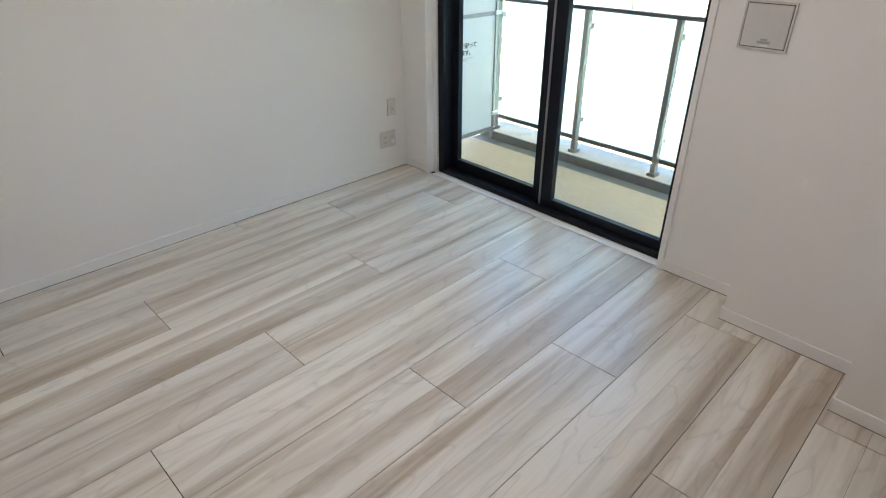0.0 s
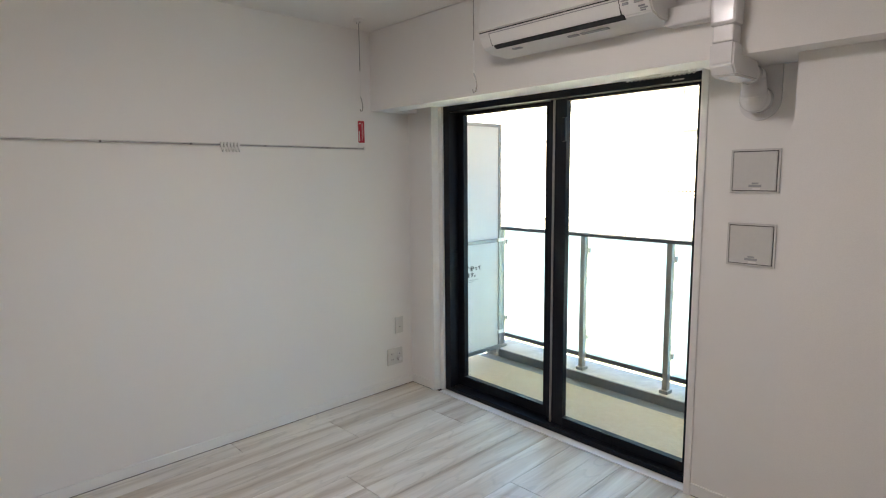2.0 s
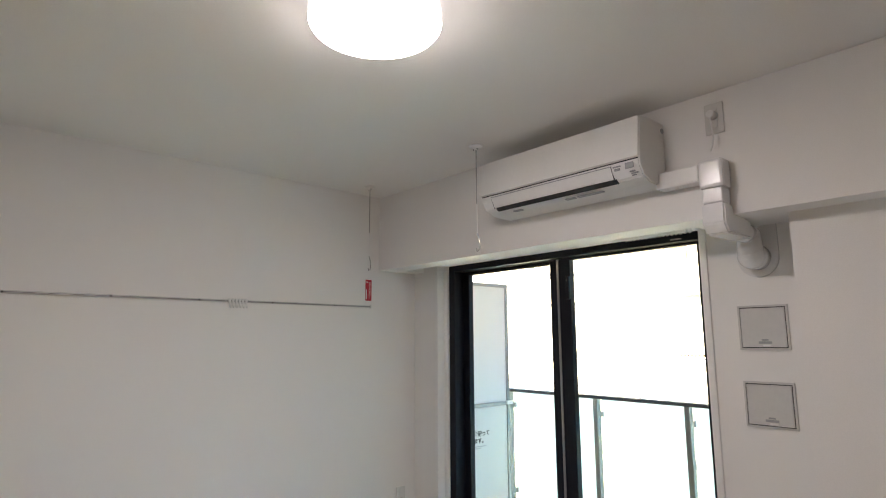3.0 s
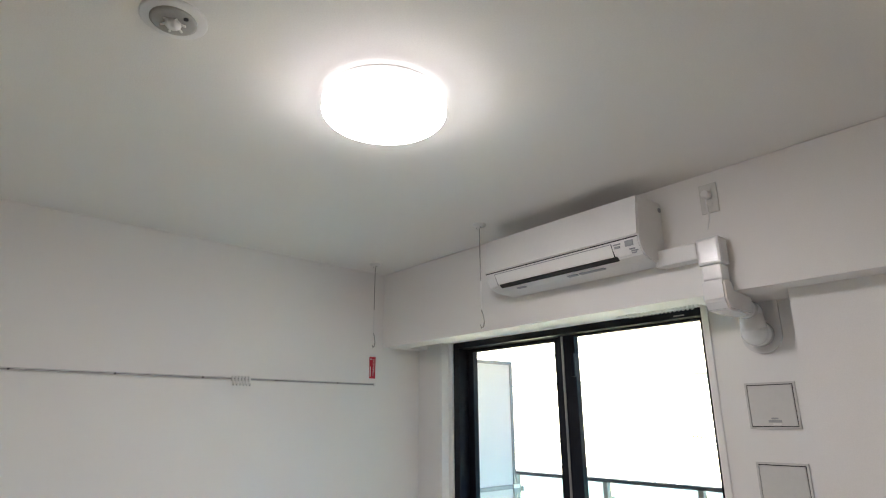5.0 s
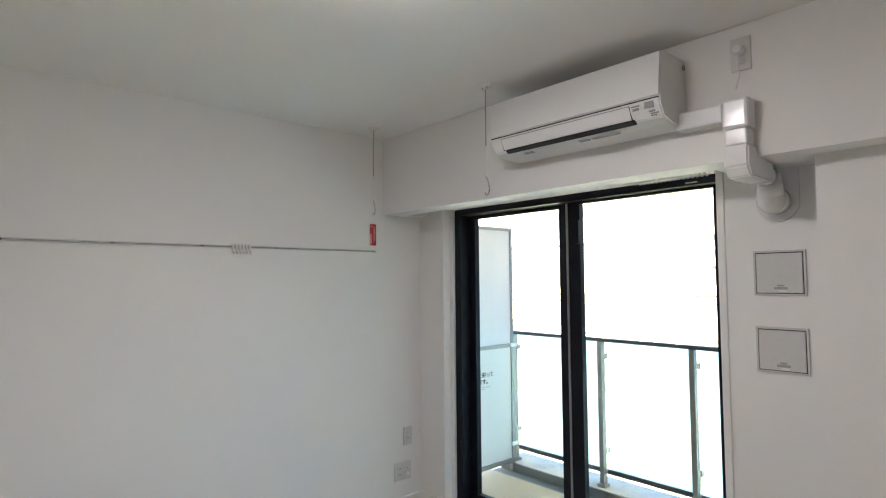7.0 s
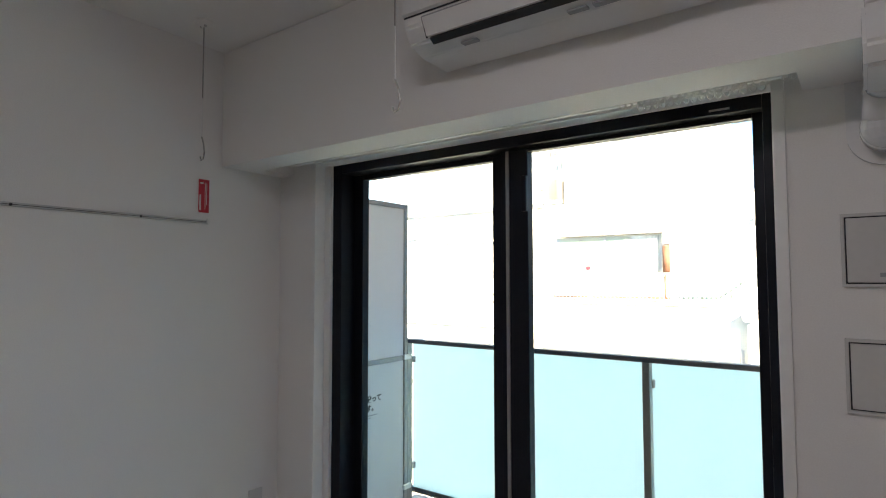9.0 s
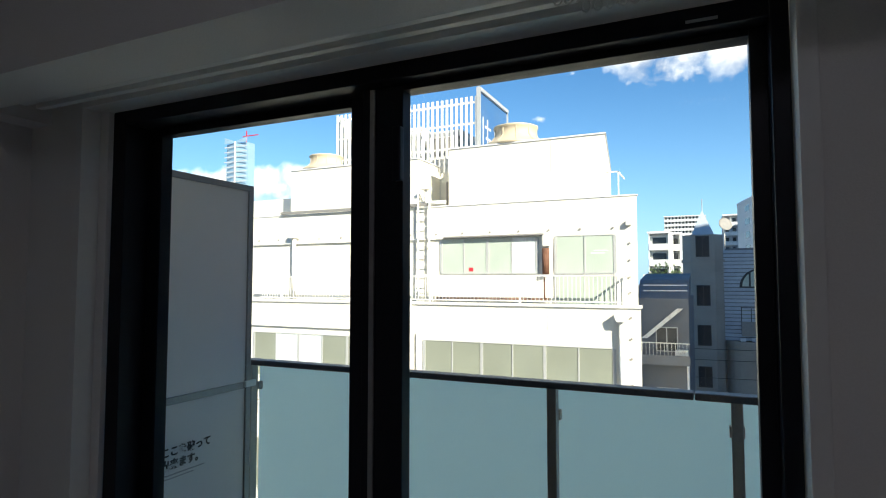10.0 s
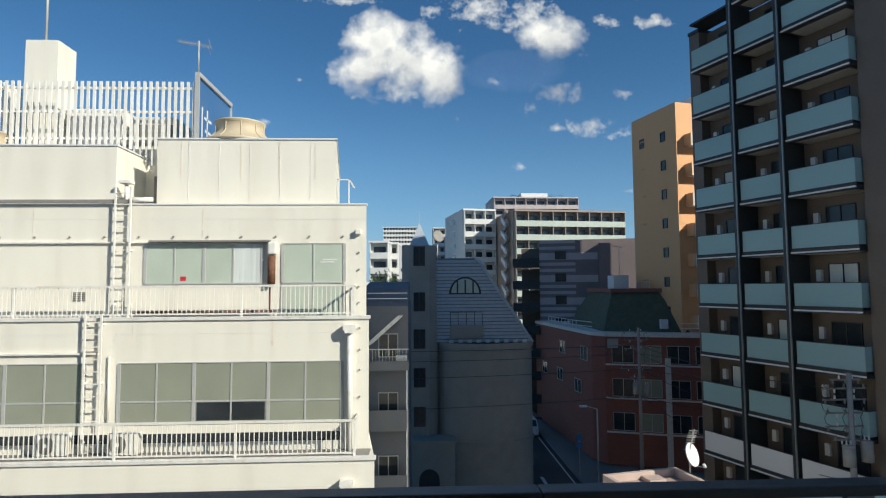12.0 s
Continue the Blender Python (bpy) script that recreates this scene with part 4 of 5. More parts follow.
def ladder(x0, x1, y, z0, z1):
    t = part("ladder", boxes((x0 - 0.025, x0 + 0.025, y - 0.2, y - 0.15, G(z0), G(z1)), (x1 - 0.025, x1 + 0.025, y - 0.2, y - 0.15, G(z0), G(z1))), M_WHITEPAINT, office)
    z = z0 + 0.2
    while z < z1:
        part("rung", boxes((x0, x1, y - 0.19, y - 0.16, G(z) - 0.013, G(z) + 0.013)), M_WHITEPAINT, t)
        z += 0.36
    for z in (z0 + 0.3, (z0 + z1) / 2, z1 - 0.3):
        part("standoff", boxes((x0 - 0.02, x0 + 0.02, y - 0.15, y, G(z) - 0.02, G(z) + 0.02), (x1 - 0.02, x1 + 0.02, y - 0.15, y, G(z) - 0.02, G(z) + 0.02)), M_WHITEPAINT, t)


ladder(-7.97, -7.50, Y1, 1.2, 5.2)
ladder(-8.27, -7.80, Y2, -2.8, 1.25)


def terrace_rail(x0, x1, y, z0, z1, end_y):
    t = part("railing", boxes((x0, x1, y - 0.03, y + 0.03, G(z1) - 0.06, G(z1)), (x0, x1, y - 0.02, y + 0.02, G(z0) + 0.09, G(z0) + 0.13), (x1 - 0.05, x1, y, end_y, G(z1) - 0.06, G(z1))), M_WHITEPAINT, office, "white painted steel railing")
    bar = mesh_of("baluster", boxes((-0.011, 0.011, -0.01, 0.01, 0.09, z1 - z0 - 0.05)), M_WHITEPAINT)
    x, k = x1 - 0.02, 0
    while x > x0:
        piece("baluster", bar, t, (x, y, G(z0)))
        x -= 0.135
        k += 1
    post = mesh_of("rail_post", boxes((-0.03, 0.03, -0.03, 0.03, 0, z1 - z0 - 0.03)), M_WHITEPAINT)
    x = x1 - 0.03
    while x > x0:
        piece("rail_post", post, t, (x, y, G(z0)))
        x -= 3.35
    for k in range(1, 6):
        piece("baluster", bar, t, (x1 - 0.03, y + (end_y - y) * k / 6, G(z0)))


terrace_rail(-15.0, -0.42, Y2 + 0.06, 1.10, 2.08, Y1)
terrace_rail(-17.0, -0.26, Y3 + 0.06, -2.82, -1.78, Y2)


def outdoor_unit(x, y, z):
    t = tagged(new("outdoor_unit"), "weathered air conditioner outdoor unit behind the railing", "air conditioner", "outdoor units on the terrace")
    t.location = (x, y, z)
    part("casing", boxes((0, 0.85, 0, 0.32, 0.08, 0.68), bevel=0.02), M_WHITEPAINT, t)
    part("fan_grille", cyl(bmesh.new(), (0.31, 0.002, 0.38), (0.31, -0.02, 0.38), 0.24, n=24), M_PIPE, t)
    part("fan_hub", cyl(bmesh.new(), (0.31, -0.02, 0.38), (0.31, -0.03, 0.38), 0.06, n=12), M_WHITEPAINT, t)
    for fx in (0.08, 0.7):
        part("foot", boxes((fx, fx + 0.08, 0.0, 0.32, 0, 0.08)), M_PIPE, t)
    return t


unit = outdoor_unit(-9.35, Y3 + 0.35, -2.83 - LEVEL)
for x in (-7.35, -12.2):
    copy_thing(unit, pose(x, Y3 + 0.35, -2.83 - LEVEL))
part("low_window_band", boxes((-24, -0.8, Y2 - 0.015, Y2, G(-2.56), G(-2.30))), M_DARKGL, office, "dark low window strip behind the railing")

# roof storeys and plant
part("penthouse", prism(bmesh.new(), [(-7.05, 18.9), (-1.18, 18.9), (-2.05, 26), (-7.05, 26)], G(4.6), G(6.92)), M_WHITE, office, "cream roof block with panel joints")
for k in range(1, 6):
    part("panel_joint", boxes((-7.05 + k * 1.0, -7.03 + k * 1.0, 18.893, 18.9, G(4.75), G(6.88))), M_CONC, office)
part("coping", prism(bmesh.new(), [(-7.09, 18.86), (-1.14, 18.86), (-2.02, 26), (-7.09, 26)], G(6.92), G(6.97)), M_SLAB, office)
part("penthouse", boxes((-14.4, -8.22, 18.6, 20.6, G(4.6), G(6.62))), M_WHITE, office)
part("coping", boxes((-14.44, -8.18, 18.56, 20.6, G(6.62), G(6.67))), M_SLAB, office)
part("plant_room", boxes((-14.4, -7.06, 20.61, 26, G(4.6), G(6.4))), M_WHITE, office)
part("door", boxes((-7.9, -7.3, 20.55, 20.61, G(4.6), G(6.0))), M_PIPE, office)
part("roof_gutter", boxes((-14.6, -7.5, Y1 - 0.14, Y1 - 0.02, G(4.70), G(4.80))), M_PIPE, office)
part("roof_pipe", cyl(bmesh.new(), (-8.0, 18.5, G(4.85)), (-7.0, 18.5, G(4.85)), 0.07), M_WHITEPAINT, office)
part("vent_stack", cyl(bmesh.new(), (-7.8, 18.45, G(4.6)), (-7.8, 18.45, G(5.35)), 0.06), M_WHITEPAINT, office)
part("vent_cap", boxes((-8.0, -7.6, 18.3, 18.6, G(5.35), G(5.45)), bevel=0.02), M_WHITEPAINT, office)
part("safety_rail", boxes((-1.15, -1.11, 18.9, 18.94, G(4.64), G(5.6)), (-0.78, -0.74, 18.9, 18.94, G(4.64), G(5.6)), (-1.15, -0.74, 18.9, 18.94, G(5.56), G(5.6)), (-0.78, -0.74, 18.94, 20.5, G(5.56), G(5.6))), M_WHITEPAINT, office)
part("lift_tower", boxes((-12.6, -11.45, 20.6, 21.7, G(6.4), G(11.0))), M_WHITE, office)
part("lightning_rod", cyl(bmesh.new(), (-12.15, 21, G(11.0)), (-12.15, 21, G(14.7)), 0.05, n=8), M_SASH, office)
part("low_block", boxes((-24, -14.5, 19.5, 27, G(4.6), G(5.6))), M_WHITE, office)

screen = part("louvre_screen", boxes((-13.0, -6.35, 20.02, 20.08, G(7.2), G(7.28)), (-13.0, -6.35, 20.02, 20.08, G(8.15), G(8.23)), (-13.0, -6.35, 20.02, 20.08, G(9.0), G(9.08))), M_WHITEPAINT, office, "white upright slat screen round the roof plant")
slat = mesh_of("slat", boxes((-0.05, 0.05, -0.02, 0.02, 0, 2.42)), M_WHITEPAINT)
for k in range(32):
    piece("slat", slat, screen, (-13.0 + k * 0.215, 20.0, G(6.85)))
for k in range(12):
    piece("slat", slat, screen, (-13.0, 20.2 + k * 0.28, G(6.85)), math.pi / 2)
    piece("slat", slat, screen, (-6.35, 20.2 + k * 0.28, G(6.85)), math.pi / 2)
part("screen_frame", boxes((-13.05, -12.97, 20.1, 24, G(9.0), G(9.08)), (-13.05, -12.97, 20.1, 24, G(7.2), G(7.28)), (-6.4, -6.32, 20.1, 23.8, G(9.0), G(9.08))), M_WHITEPAINT, screen)
part("plant_unit", boxes((-11.3, -9.3, 21.0, 22.6, G(6.4), G(8.6)), bevel=0.05), M_WHITEPAINT, office)
part("plant_unit", boxes((-9.0, -7.4, 21.0, 22.6, G(6.4), G(8.3)), bevel=0.05), M_WHITEPAINT, office)
for x in (-8.7, -8.2, -7.7):
    part("grille", boxes((x, x + 0.35, 20.98, 21.0, G(7.2), G(8.0))), M_PIPE, office)

board = part("roof_sign", boxes((-6.26, -6.20, 20.0, 23.4, G(7.0), G(9.45))), M_SIGN, office, "blue rooftop sign board with white strokes")
part("sign_frame", boxes((-6.3, -6.12, 19.95, 23.45, G(9.45), G(9.6)), (-6.3, -6.14, 19.93, 20.0, G(6.9), G(9.6)), (-6.3, -6.14, 23.4, 23.47, G(6.9), G(9.6))), M_SASH, board)
for y0, y1, z0, z1 in ((20.35, 20.45, 7.2, 8.5), (20.6, 21.3, 8.1, 8.2), (20.85, 20.95, 7.3, 8.5), (20.7, 21.3, 7.65, 7.75), (20.65, 21.35, 7.2, 7.3), (21.7, 22.7, 8.2, 8.3), (21.75, 21.85, 7.2, 8.2), (22.0, 22.1, 7.4, 8.5), (22.35, 22.45, 7.2, 8.5), (22.0, 22.7, 7.8, 7.88), (22.0, 22.7, 7.5, 7.58)):
    part("stroke", boxes((-6.199, -6.19, y0, y1, G(z0), G(z1))), M_SLAB, board)


def cooling_tower(x, y, z, s):
    t = tagged(new("cooling_tower"), "round tan fibreglass cooling tower on the roof", "cooling tower", "cooling towers on the roof")
    t.location, t.scale = (x, y, z), (s, s, s)
    part("shell", lathe(bmesh.new(), [(1.3, 0), (1.3, 0.1), (1.18, 0.14), (1.0, 0.26), (0.86, 0.42), (0.84, 0.74), (0.9, 0.78), (0.9, 0.84), (0.8, 0.84), (0.76, 0.5)], 40), M_TOWER, t)
    for k in range(10):
        a = 2 * math.pi * k / 10
        b = bmesh.new()
        for (r0, z0), (r1, z1) in (((1.19, 0.14), (1.01, 0.26)), ((1.01, 0.26), (0.87, 0.42)), ((0.87, 0.42), (0.85, 0.76))):
            cyl(b, (r0 * math.cos(a), r0 * math.sin(a), z0), (r1 * math.cos(a), r1 * math.sin(a), z1), 0.02, n=6)
        part("rib", b, M_TOWER, t)
    part("motor", cyl(bmesh.new(), (0, 0, 0.5), (0, 0, 0.95), 0.12), M_PIPE, t)
    return t


tower = cooling_tower(-4.72, 20.05, 6.97 - LEVEL, 0.96)
copy_thing(tower, pose(-13.3, 19.6, 6.67 - LEVEL, 0, 0, 20) @ Matrix.Scale(0.85, 4))


def aerial(name, x, y, z, h, base):
    t = thing(name, "thin metal television aerial on a mast", "aerial", (x, y, z))
    part("mast", cyl(bmesh.new(), (0, 0, 0), (0, 0, h), 0.03, n=8), M_SASH, t)
    part("boom", cyl(bmesh.new(), (-0.75, 0, h - 0.02), (0.45, 0, h - 0.22), 0.015, n=6), M_SASH, t)
    for k in range(10):
        x_ = -0.7 + k * 0.12
        part("rod", cyl(bmesh.new(), (x_, -0.22, h - 0.03 - k * 0.02), (x_, 0.22, h - 0.03 - k * 0.02), 0.008, n=5), M_SASH, t)
    for dz in (0.15, -0.15):
        part("reflector", cyl(bmesh.new(), (0.45, -0.3, h - 0.22 + dz), (0.3, 0.3, h - 0.22 + dz), 0.01, n=5), M_SASH, t)
    return t


aerial("roof_aerial", -6.2, 19.97, 9.6 - LEVEL, 1.15, 0)

LEVEL = 0.7
# ---- narrow blue-grey house beside the office ----
slim = house("slim_house", "shaded blue-grey house with a steel stair and balconies", -1.6, 31.0)
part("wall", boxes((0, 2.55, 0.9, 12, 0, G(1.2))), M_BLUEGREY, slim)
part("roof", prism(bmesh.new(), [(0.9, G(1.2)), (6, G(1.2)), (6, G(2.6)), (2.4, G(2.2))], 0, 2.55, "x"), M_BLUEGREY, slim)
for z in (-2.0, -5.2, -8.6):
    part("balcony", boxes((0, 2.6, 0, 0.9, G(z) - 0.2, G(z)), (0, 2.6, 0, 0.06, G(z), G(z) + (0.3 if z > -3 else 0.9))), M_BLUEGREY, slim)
    window_unit(slim, 0.9, G(z) + 0.4, 1.1, 1.3, 0.9, split=2, frame=M_SASH)
    part("outdoor_unit", boxes((1.9, 2.5, 0.4, 0.7, G(z), G(z) + 0.55), bevel=0.02), M_WHITEPAINT, slim)
for k in range(14):
    part("baluster", boxes((0.1 + k * 0.18, 0.12 + k * 0.18, 0.01, 0.03, G(-1.7), G(-1.1))), M_WHITEPAINT, slim)
part("handrail", boxes((0, 2.6, 0, 0.05, G(-1.1), G(-1.05)), (0.3, 2.5, 1.0, 1.05, G(1.6), G(1.65)), (0.3, 2.5, 1.0, 1.05, G(1.9), G(1.95))), M_WHITEPAINT, slim)
b = bmesh.new()
prism(b, [(0.2, G(-0.9)), (0.5, G(-0.9)), (2.3, G(0.7)), (2.0, G(0.7))], 0.5, 0.6, "y")
part("stair_flight", b, M_WHITEPAINT, slim)
part("downpipe", cyl(bmesh.new(), (2.5, 0.05, 0), (2.5, 0.05, G(-2.2)), 0.06, n=8), M_WHITEPAINT, slim)

LEVEL = 1.03
# ---- grey house with a round front and a slate gable ----
arch = house("round_front_house", "grey tiled house with a curved front, slate gable and corner turret", 0, 0)
part("turret", prism(bmesh.new(), [(0.15, 47.4), (0.75, 46.8), (2.4, 46.8), (3.0, 47.4), (3.0, 52), (0.15, 52)], 0, G(6.0)), M_GREYB, arch)
part("turret_band", prism(bmesh.new(), [(0.05, 47.3), (0.7, 46.7), (2.45, 46.7), (3.1, 47.3), (3.1, 52.1), (0.05, 52.1)], G(3.9), G(4.1)), M_GREYB, arch)
b = bmesh.new()
bmesh.ops.create_cone(b, segments=4, radius1=1.15, radius2=0.02, depth=2.0, matrix=pose(1.6, 48.2, G(7.0), 0, 0, 45))
part("spire", b, M_SLATE, arch)
part("finial", cyl(bmesh.new(), (1.6, 48.2, G(7.9)), (1.6, 48.2, G(8.9)), 0.03, n=6), M_SASH, arch)
for z in (4.3, 0.6, -2.4, -5.5, -8.6):
    window_unit(arch, 1.1, G(z), 0.95, 1.55 if z < 4 else 1.6, 46.8, split=2)
front = [(3.0, 47.2)] + [(7.0 + 4.0 * math.sin(a), 48.4 - 2.3 * math.cos(a)) for a in [(-1.35 + 2.9 * k / 18) for k in range(19)]] + [(11.0, 56), (3.0, 56)]
part("curved_wall", prism(bmesh.new(), front, 0, G(-2.0)), M_GREYB, arch)
outer = [(3.0, 47.05)] + [(7.0 + 4.12 * math.sin(a), 48.4 - 2.42 * math.cos(a)) for a in [(-1.3 + 2.85 * k / 18) for k in range(19)]] + [(11.12, 56.1), (3.0, 56.1)]
for z0, z1 in ((-2.35, -2.0), (-2.75, -2.62), (-9.9, -9.75)):
    part("cornice", prism(bmesh.new(), outer, G(z0), G(z1)), M_GREYB, arch)
gable = [(3.0, G(4.65)), (3.2, G(4.95)), (6.2, G(4.95)), (6.5, G(4.75)), (10.9, G(-2.0)), (3.0, G(-2.0))]
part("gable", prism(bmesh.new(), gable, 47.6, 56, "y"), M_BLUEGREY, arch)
for k in range(24):
    z = -2.0 + k * 0.285
    right = 10.9 - (z + 2.0) * 4.4 / 6.75 if z < 4.6 else 6.2
    part("siding", boxes((3.0, right - 0.12, 47.5, 47.6, G(z) + 0.015, G(z) + 0.235)), M_SLATE, arch)
part("gable_edge", prism(bmesh.new(), [(6.2, G(5.05)), (6.6, G(4.85)), (11.05, G(-2.0)), (10.8, G(-2.0)), (6.45, G(4.65)), (6.2, G(4.8))], 47.3, 56, "y"), M_SLATE, arch)
half_arch = [(5.38 + 1.35 * math.cos(a), G(1.95) + 1.45 * math.sin(a)) for a in [math.pi * k / 16 for k in range(17)]]
lunette = part("arched_window", prism(bmesh.new(), half_arch, 47.46, 47.54, "y"), M_FRAME, arch)
inner = [(5.38 + 1.15 * math.cos(a), G(2.06) + 1.2 * math.sin(a)) for a in [math.pi * k / 16 for k in range(17)]]
part("pane", prism(bmesh.new(), inner, 47.44, 47.46, "y"), M_BLIND2, lunette)
for x in (4.7, 5.35, 6.0):
    part("mullion", boxes((x - 0.03, x + 0.1, 47.40, 47.44, G(2.02), G(3.15))), M_FRAME, lunette)
window_unit(arch, 4.1, G(-1.5), 2.7, 2.0, 47.54, split=4, pane=M_BLIND)
part("window_balcony", boxes((4.1, 6.85, 47.1, 47.14, G(-1.5), G(-0.55)), (4.1, 6.85, 47.1, 47.5, G(-1.6), G(-1.5))), M_PIPE, arch)
part("porch", boxes((0.0, 4.3, 45.2, 47.2, 0, G(-9.6))), M_GREYB, arch)
part("porch_coping", boxes((-0.1, 4.4, 45.1, 47.2, G(-9.6), G(-9.35))), M_GREYB, arch)
doorway = [(1.5, 0.2)] + [(2.3 - 0.8 * math.cos(a), 2.1 + 0.9 * math.sin(a)) for a in [math.pi * k / 10 for k in range(11)]] + [(3.1, 0.2)]
part("archway", prism(bmesh.new(), doorway, 45.15, 45.19, "y"), M_FRAME, arch)
part("door", boxes((10.3, 11.05, 49.5, 50.9, 0.1, 2.6)), M_FRAME, arch)
b = lathe(bmesh.new(), [(0.02, 0.0), (0.3, 0.04), (0.55, 0.15), (0.55, 0.19), (0.3, 0.08), (0.01, 0.05)], 28)
bmesh.ops.transform(b, matrix=pose(3.2, 50.5, G(7.0), 70, 0, 30), verts=b.verts[:])
part("roof_dish", b, M_PIPE, arch)
part("dish_mast", cyl(bmesh.new(), (3.2, 50.6, G(4.6)), (3.2, 50.6, G(7.0)), 0.05, n=8), M_SASH, arch)
for k in range(9):
    part("planter", boxes((4.0 + k * 0.75, 4.35 + k * 0.75, 46.9, 47.2, G(-2.0), G(-1.75))), M_SLAB, arch)

LEVEL = 0.68
# ---- dark balcony tower ----
condo = house("balcony_tower", "tall brown apartment tower with milky glass balconies and dark fins", 18.7, 34.5, -70.9)
# the deep back and the high end past x=10 are unseen, added to shade houses
part("wall", boxes((-0.7, 10, 1.4, 30, 0, G(18.3)), (10, 27.2, 1.4, 30, 0, G(26))), M_BROWN, condo)
# the long piece runs on out of view as part of the sun block
part("end_wall", boxes((9.75, 27.2, 0.4, 1.39, 0, G(26.0)), (-0.7, 0.1, 0.7, 1.39, 0, G(18.3))), M_BROWN, condo)
for x in (3.1, 6.05):
    part("fin", boxes((x, x + 0.16, -0.28, 1.4, 0, G(19.4))), M_FRAME, condo)
    part("fin_edge", boxes((x + 0.17, x + 0.23, -0.30, -0.22, 0, G(19.4))), M_GREYALU, condo)
for k in range(11):
    ztop = 16.9 + 2.92 - 2.92 * k
    for x0, x1, y0 in ((0.15, 3.08, 0.0), (3.36, 6.03, 0.0), (6.32, 9.7, 0.0)):
        z = G(ztop) - 1.12
        if z < 0.3 or (k == 0 and x0 < 1):
            continue
        solid = k > 8
        bal = part("balcony", boxes((x0, x1, y0 - 0.05, 1.4, z - 0.34, z - 0.16), (x0, x1, y0 - 0.1, y0 + 0.02, z - 0.16, z - 0.04)), M_FRAME, condo)
        part("slab_edge", boxes((x0, x1, y0 - 0.12, y0 - 0.05, z - 0.29, z - 0.215)), M_SLAB, bal)
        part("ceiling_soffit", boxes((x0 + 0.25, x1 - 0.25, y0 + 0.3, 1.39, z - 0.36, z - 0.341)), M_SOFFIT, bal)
        part("glass", boxes((x0 + 0.03, x1 - 0.03, y0 - 0.04, y0 - 0.02, z - 0.03, z + 1.1)), M_SLAB if solid else M_BGLASS, bal)
        part("glass", boxes((x1 - 0.05, x1 - 0.03, y0 - 0.02, 1.35, z - 0.03, z + 1.1)), M_SLAB if solid else M_BGLASS, bal)
        part("handrail", boxes((x0, x1, y0 - 0.05, y0, z + 1.1, z + 1.14)), M_FRAME, bal)
        window_unit(condo, x0 + 0.9, z + 0.0, 1.5, 2.1, 1.4, split=2, pane=M_CURT if (k * 3 + int(x0)) % 4 == 0 else M_DARKGL)
        part("heater", boxes((x0 + 0.35, x0 + 0.6, 1.2, 1.4, z + 1.2, z + 1.8)), M_SLAB, condo)
part("roof_canopy", boxes((0.15, 3.08, -0.1, 1.4, G(18.5), G(18.62)), (-0.7, 0.15, 0.6, 14, G(18.3), G(18.5))), M_FRAME, condo)

LEVEL = 1.26
# ---- orange tower, brick house and blocks behind ----
orange = house("orange_tower", "orange tiled apartment tower with small side windows", 25.2, 61.6, -76.5)
part("wall", boxes((0, 7.3, 0, 10, 0, G(20.9))), M_ORANGE, orange)
part("lift_room", boxes((5.5, 7.2, 2, 6, G(20.9), G(21.6))), M_SLAB, orange)
for k in range(7):
    z = G(17.4 - k * 2.95)
    window_unit(orange, 4.9, z, 0.75, 1.0, 0, split=1)
    if k in (0,):
        window_unit(orange, 1.4, z + 0.1, 0.75, 1.0, 0, split=1)
    part("vent_cap", boxes((1.6, 1.8, -0.08, 0, z + 0.7, z + 0.85), (2.0, 2.2, -0.08, 0, z + 0.7, z + 0.85)), M_ORANGE, orange)
    bal = part("balcony", boxes((7.3, 8.3, 1.0, 9.5, z - 1.0, z - 0.8), (8.2, 8.3, 1.0, 9.5, z - 0.8, z + 0.25)), M_SLAB, orange)
    part("balcony_end", boxes((7.3, 8.3, 0.9, 1.0, z - 1.0, z + 0.25)), M_ORANGE, orange)

brick = house("brick_house", "dark red brick house with a green mansard roof", 0, 0)
part("wall", prism(bmesh.new(), [(18.7, 56.8), (19.6, 55.4), (29.5, 52), (32, 70), (17, 76)], 0, G(-1.9)), M_BRICK, brick)
part("parapet", prism(bmesh.new(), [(18.55, 56.7), (19.5, 55.2), (29.6, 51.8), (32.1, 70), (16.9, 76)], G(-2.1), G(-1.75)), M_CONC, brick)
b = bmesh.new()
lo = [b.verts.new(v) for v in ((20.0, 57.0, G(-1.75)), (27.6, 54.4, G(-1.75)), (29.5, 68, G(-1.75)), (20.0, 70, G(-1.75)))]
hi = [b.verts.new(v) for v in ((21.6, 59.0, G(2.1)), (26.0, 57.6, G(2.1)), (27.5, 66, G(2.1)), (21.6, 67, G(2.1)))]
for i in range(4):
    b.faces.new((lo[i], lo[(i + 1) % 4], hi[(i + 1) % 4], hi[i]))
b.faces.new(hi)
b.faces.new(lo[::-1])
part("mansard_roof", b, M_GREENROOF, brick)
part("roof_band", prism(bmesh.new(), [(21.4, 58.8), (26.2, 57.3), (27.7, 66.2), (21.4, 67.2)], G(2.1), G(2.5)), M_BRICK, brick)
part("roof_hut", boxes((22.2, 23.8, 60, 62, G(2.5), G(3.9))), M_SLAB, brick)
for k in range(7):
    part("roof_rail_post", boxes((24.2 + k * 0.28, 24.24 + k * 0.28, 59.0, 59.04, G(2.5), G(3.2))), M_WHITEPAINT, brick)
part("roof_rail", boxes((24.2, 26.0, 59.0, 59.04, G(3.16), G(3.22))), M_WHITEPAINT, brick)
facade = tagged(new("street_front"), "brick street front with window bands")
facade.parent = brick
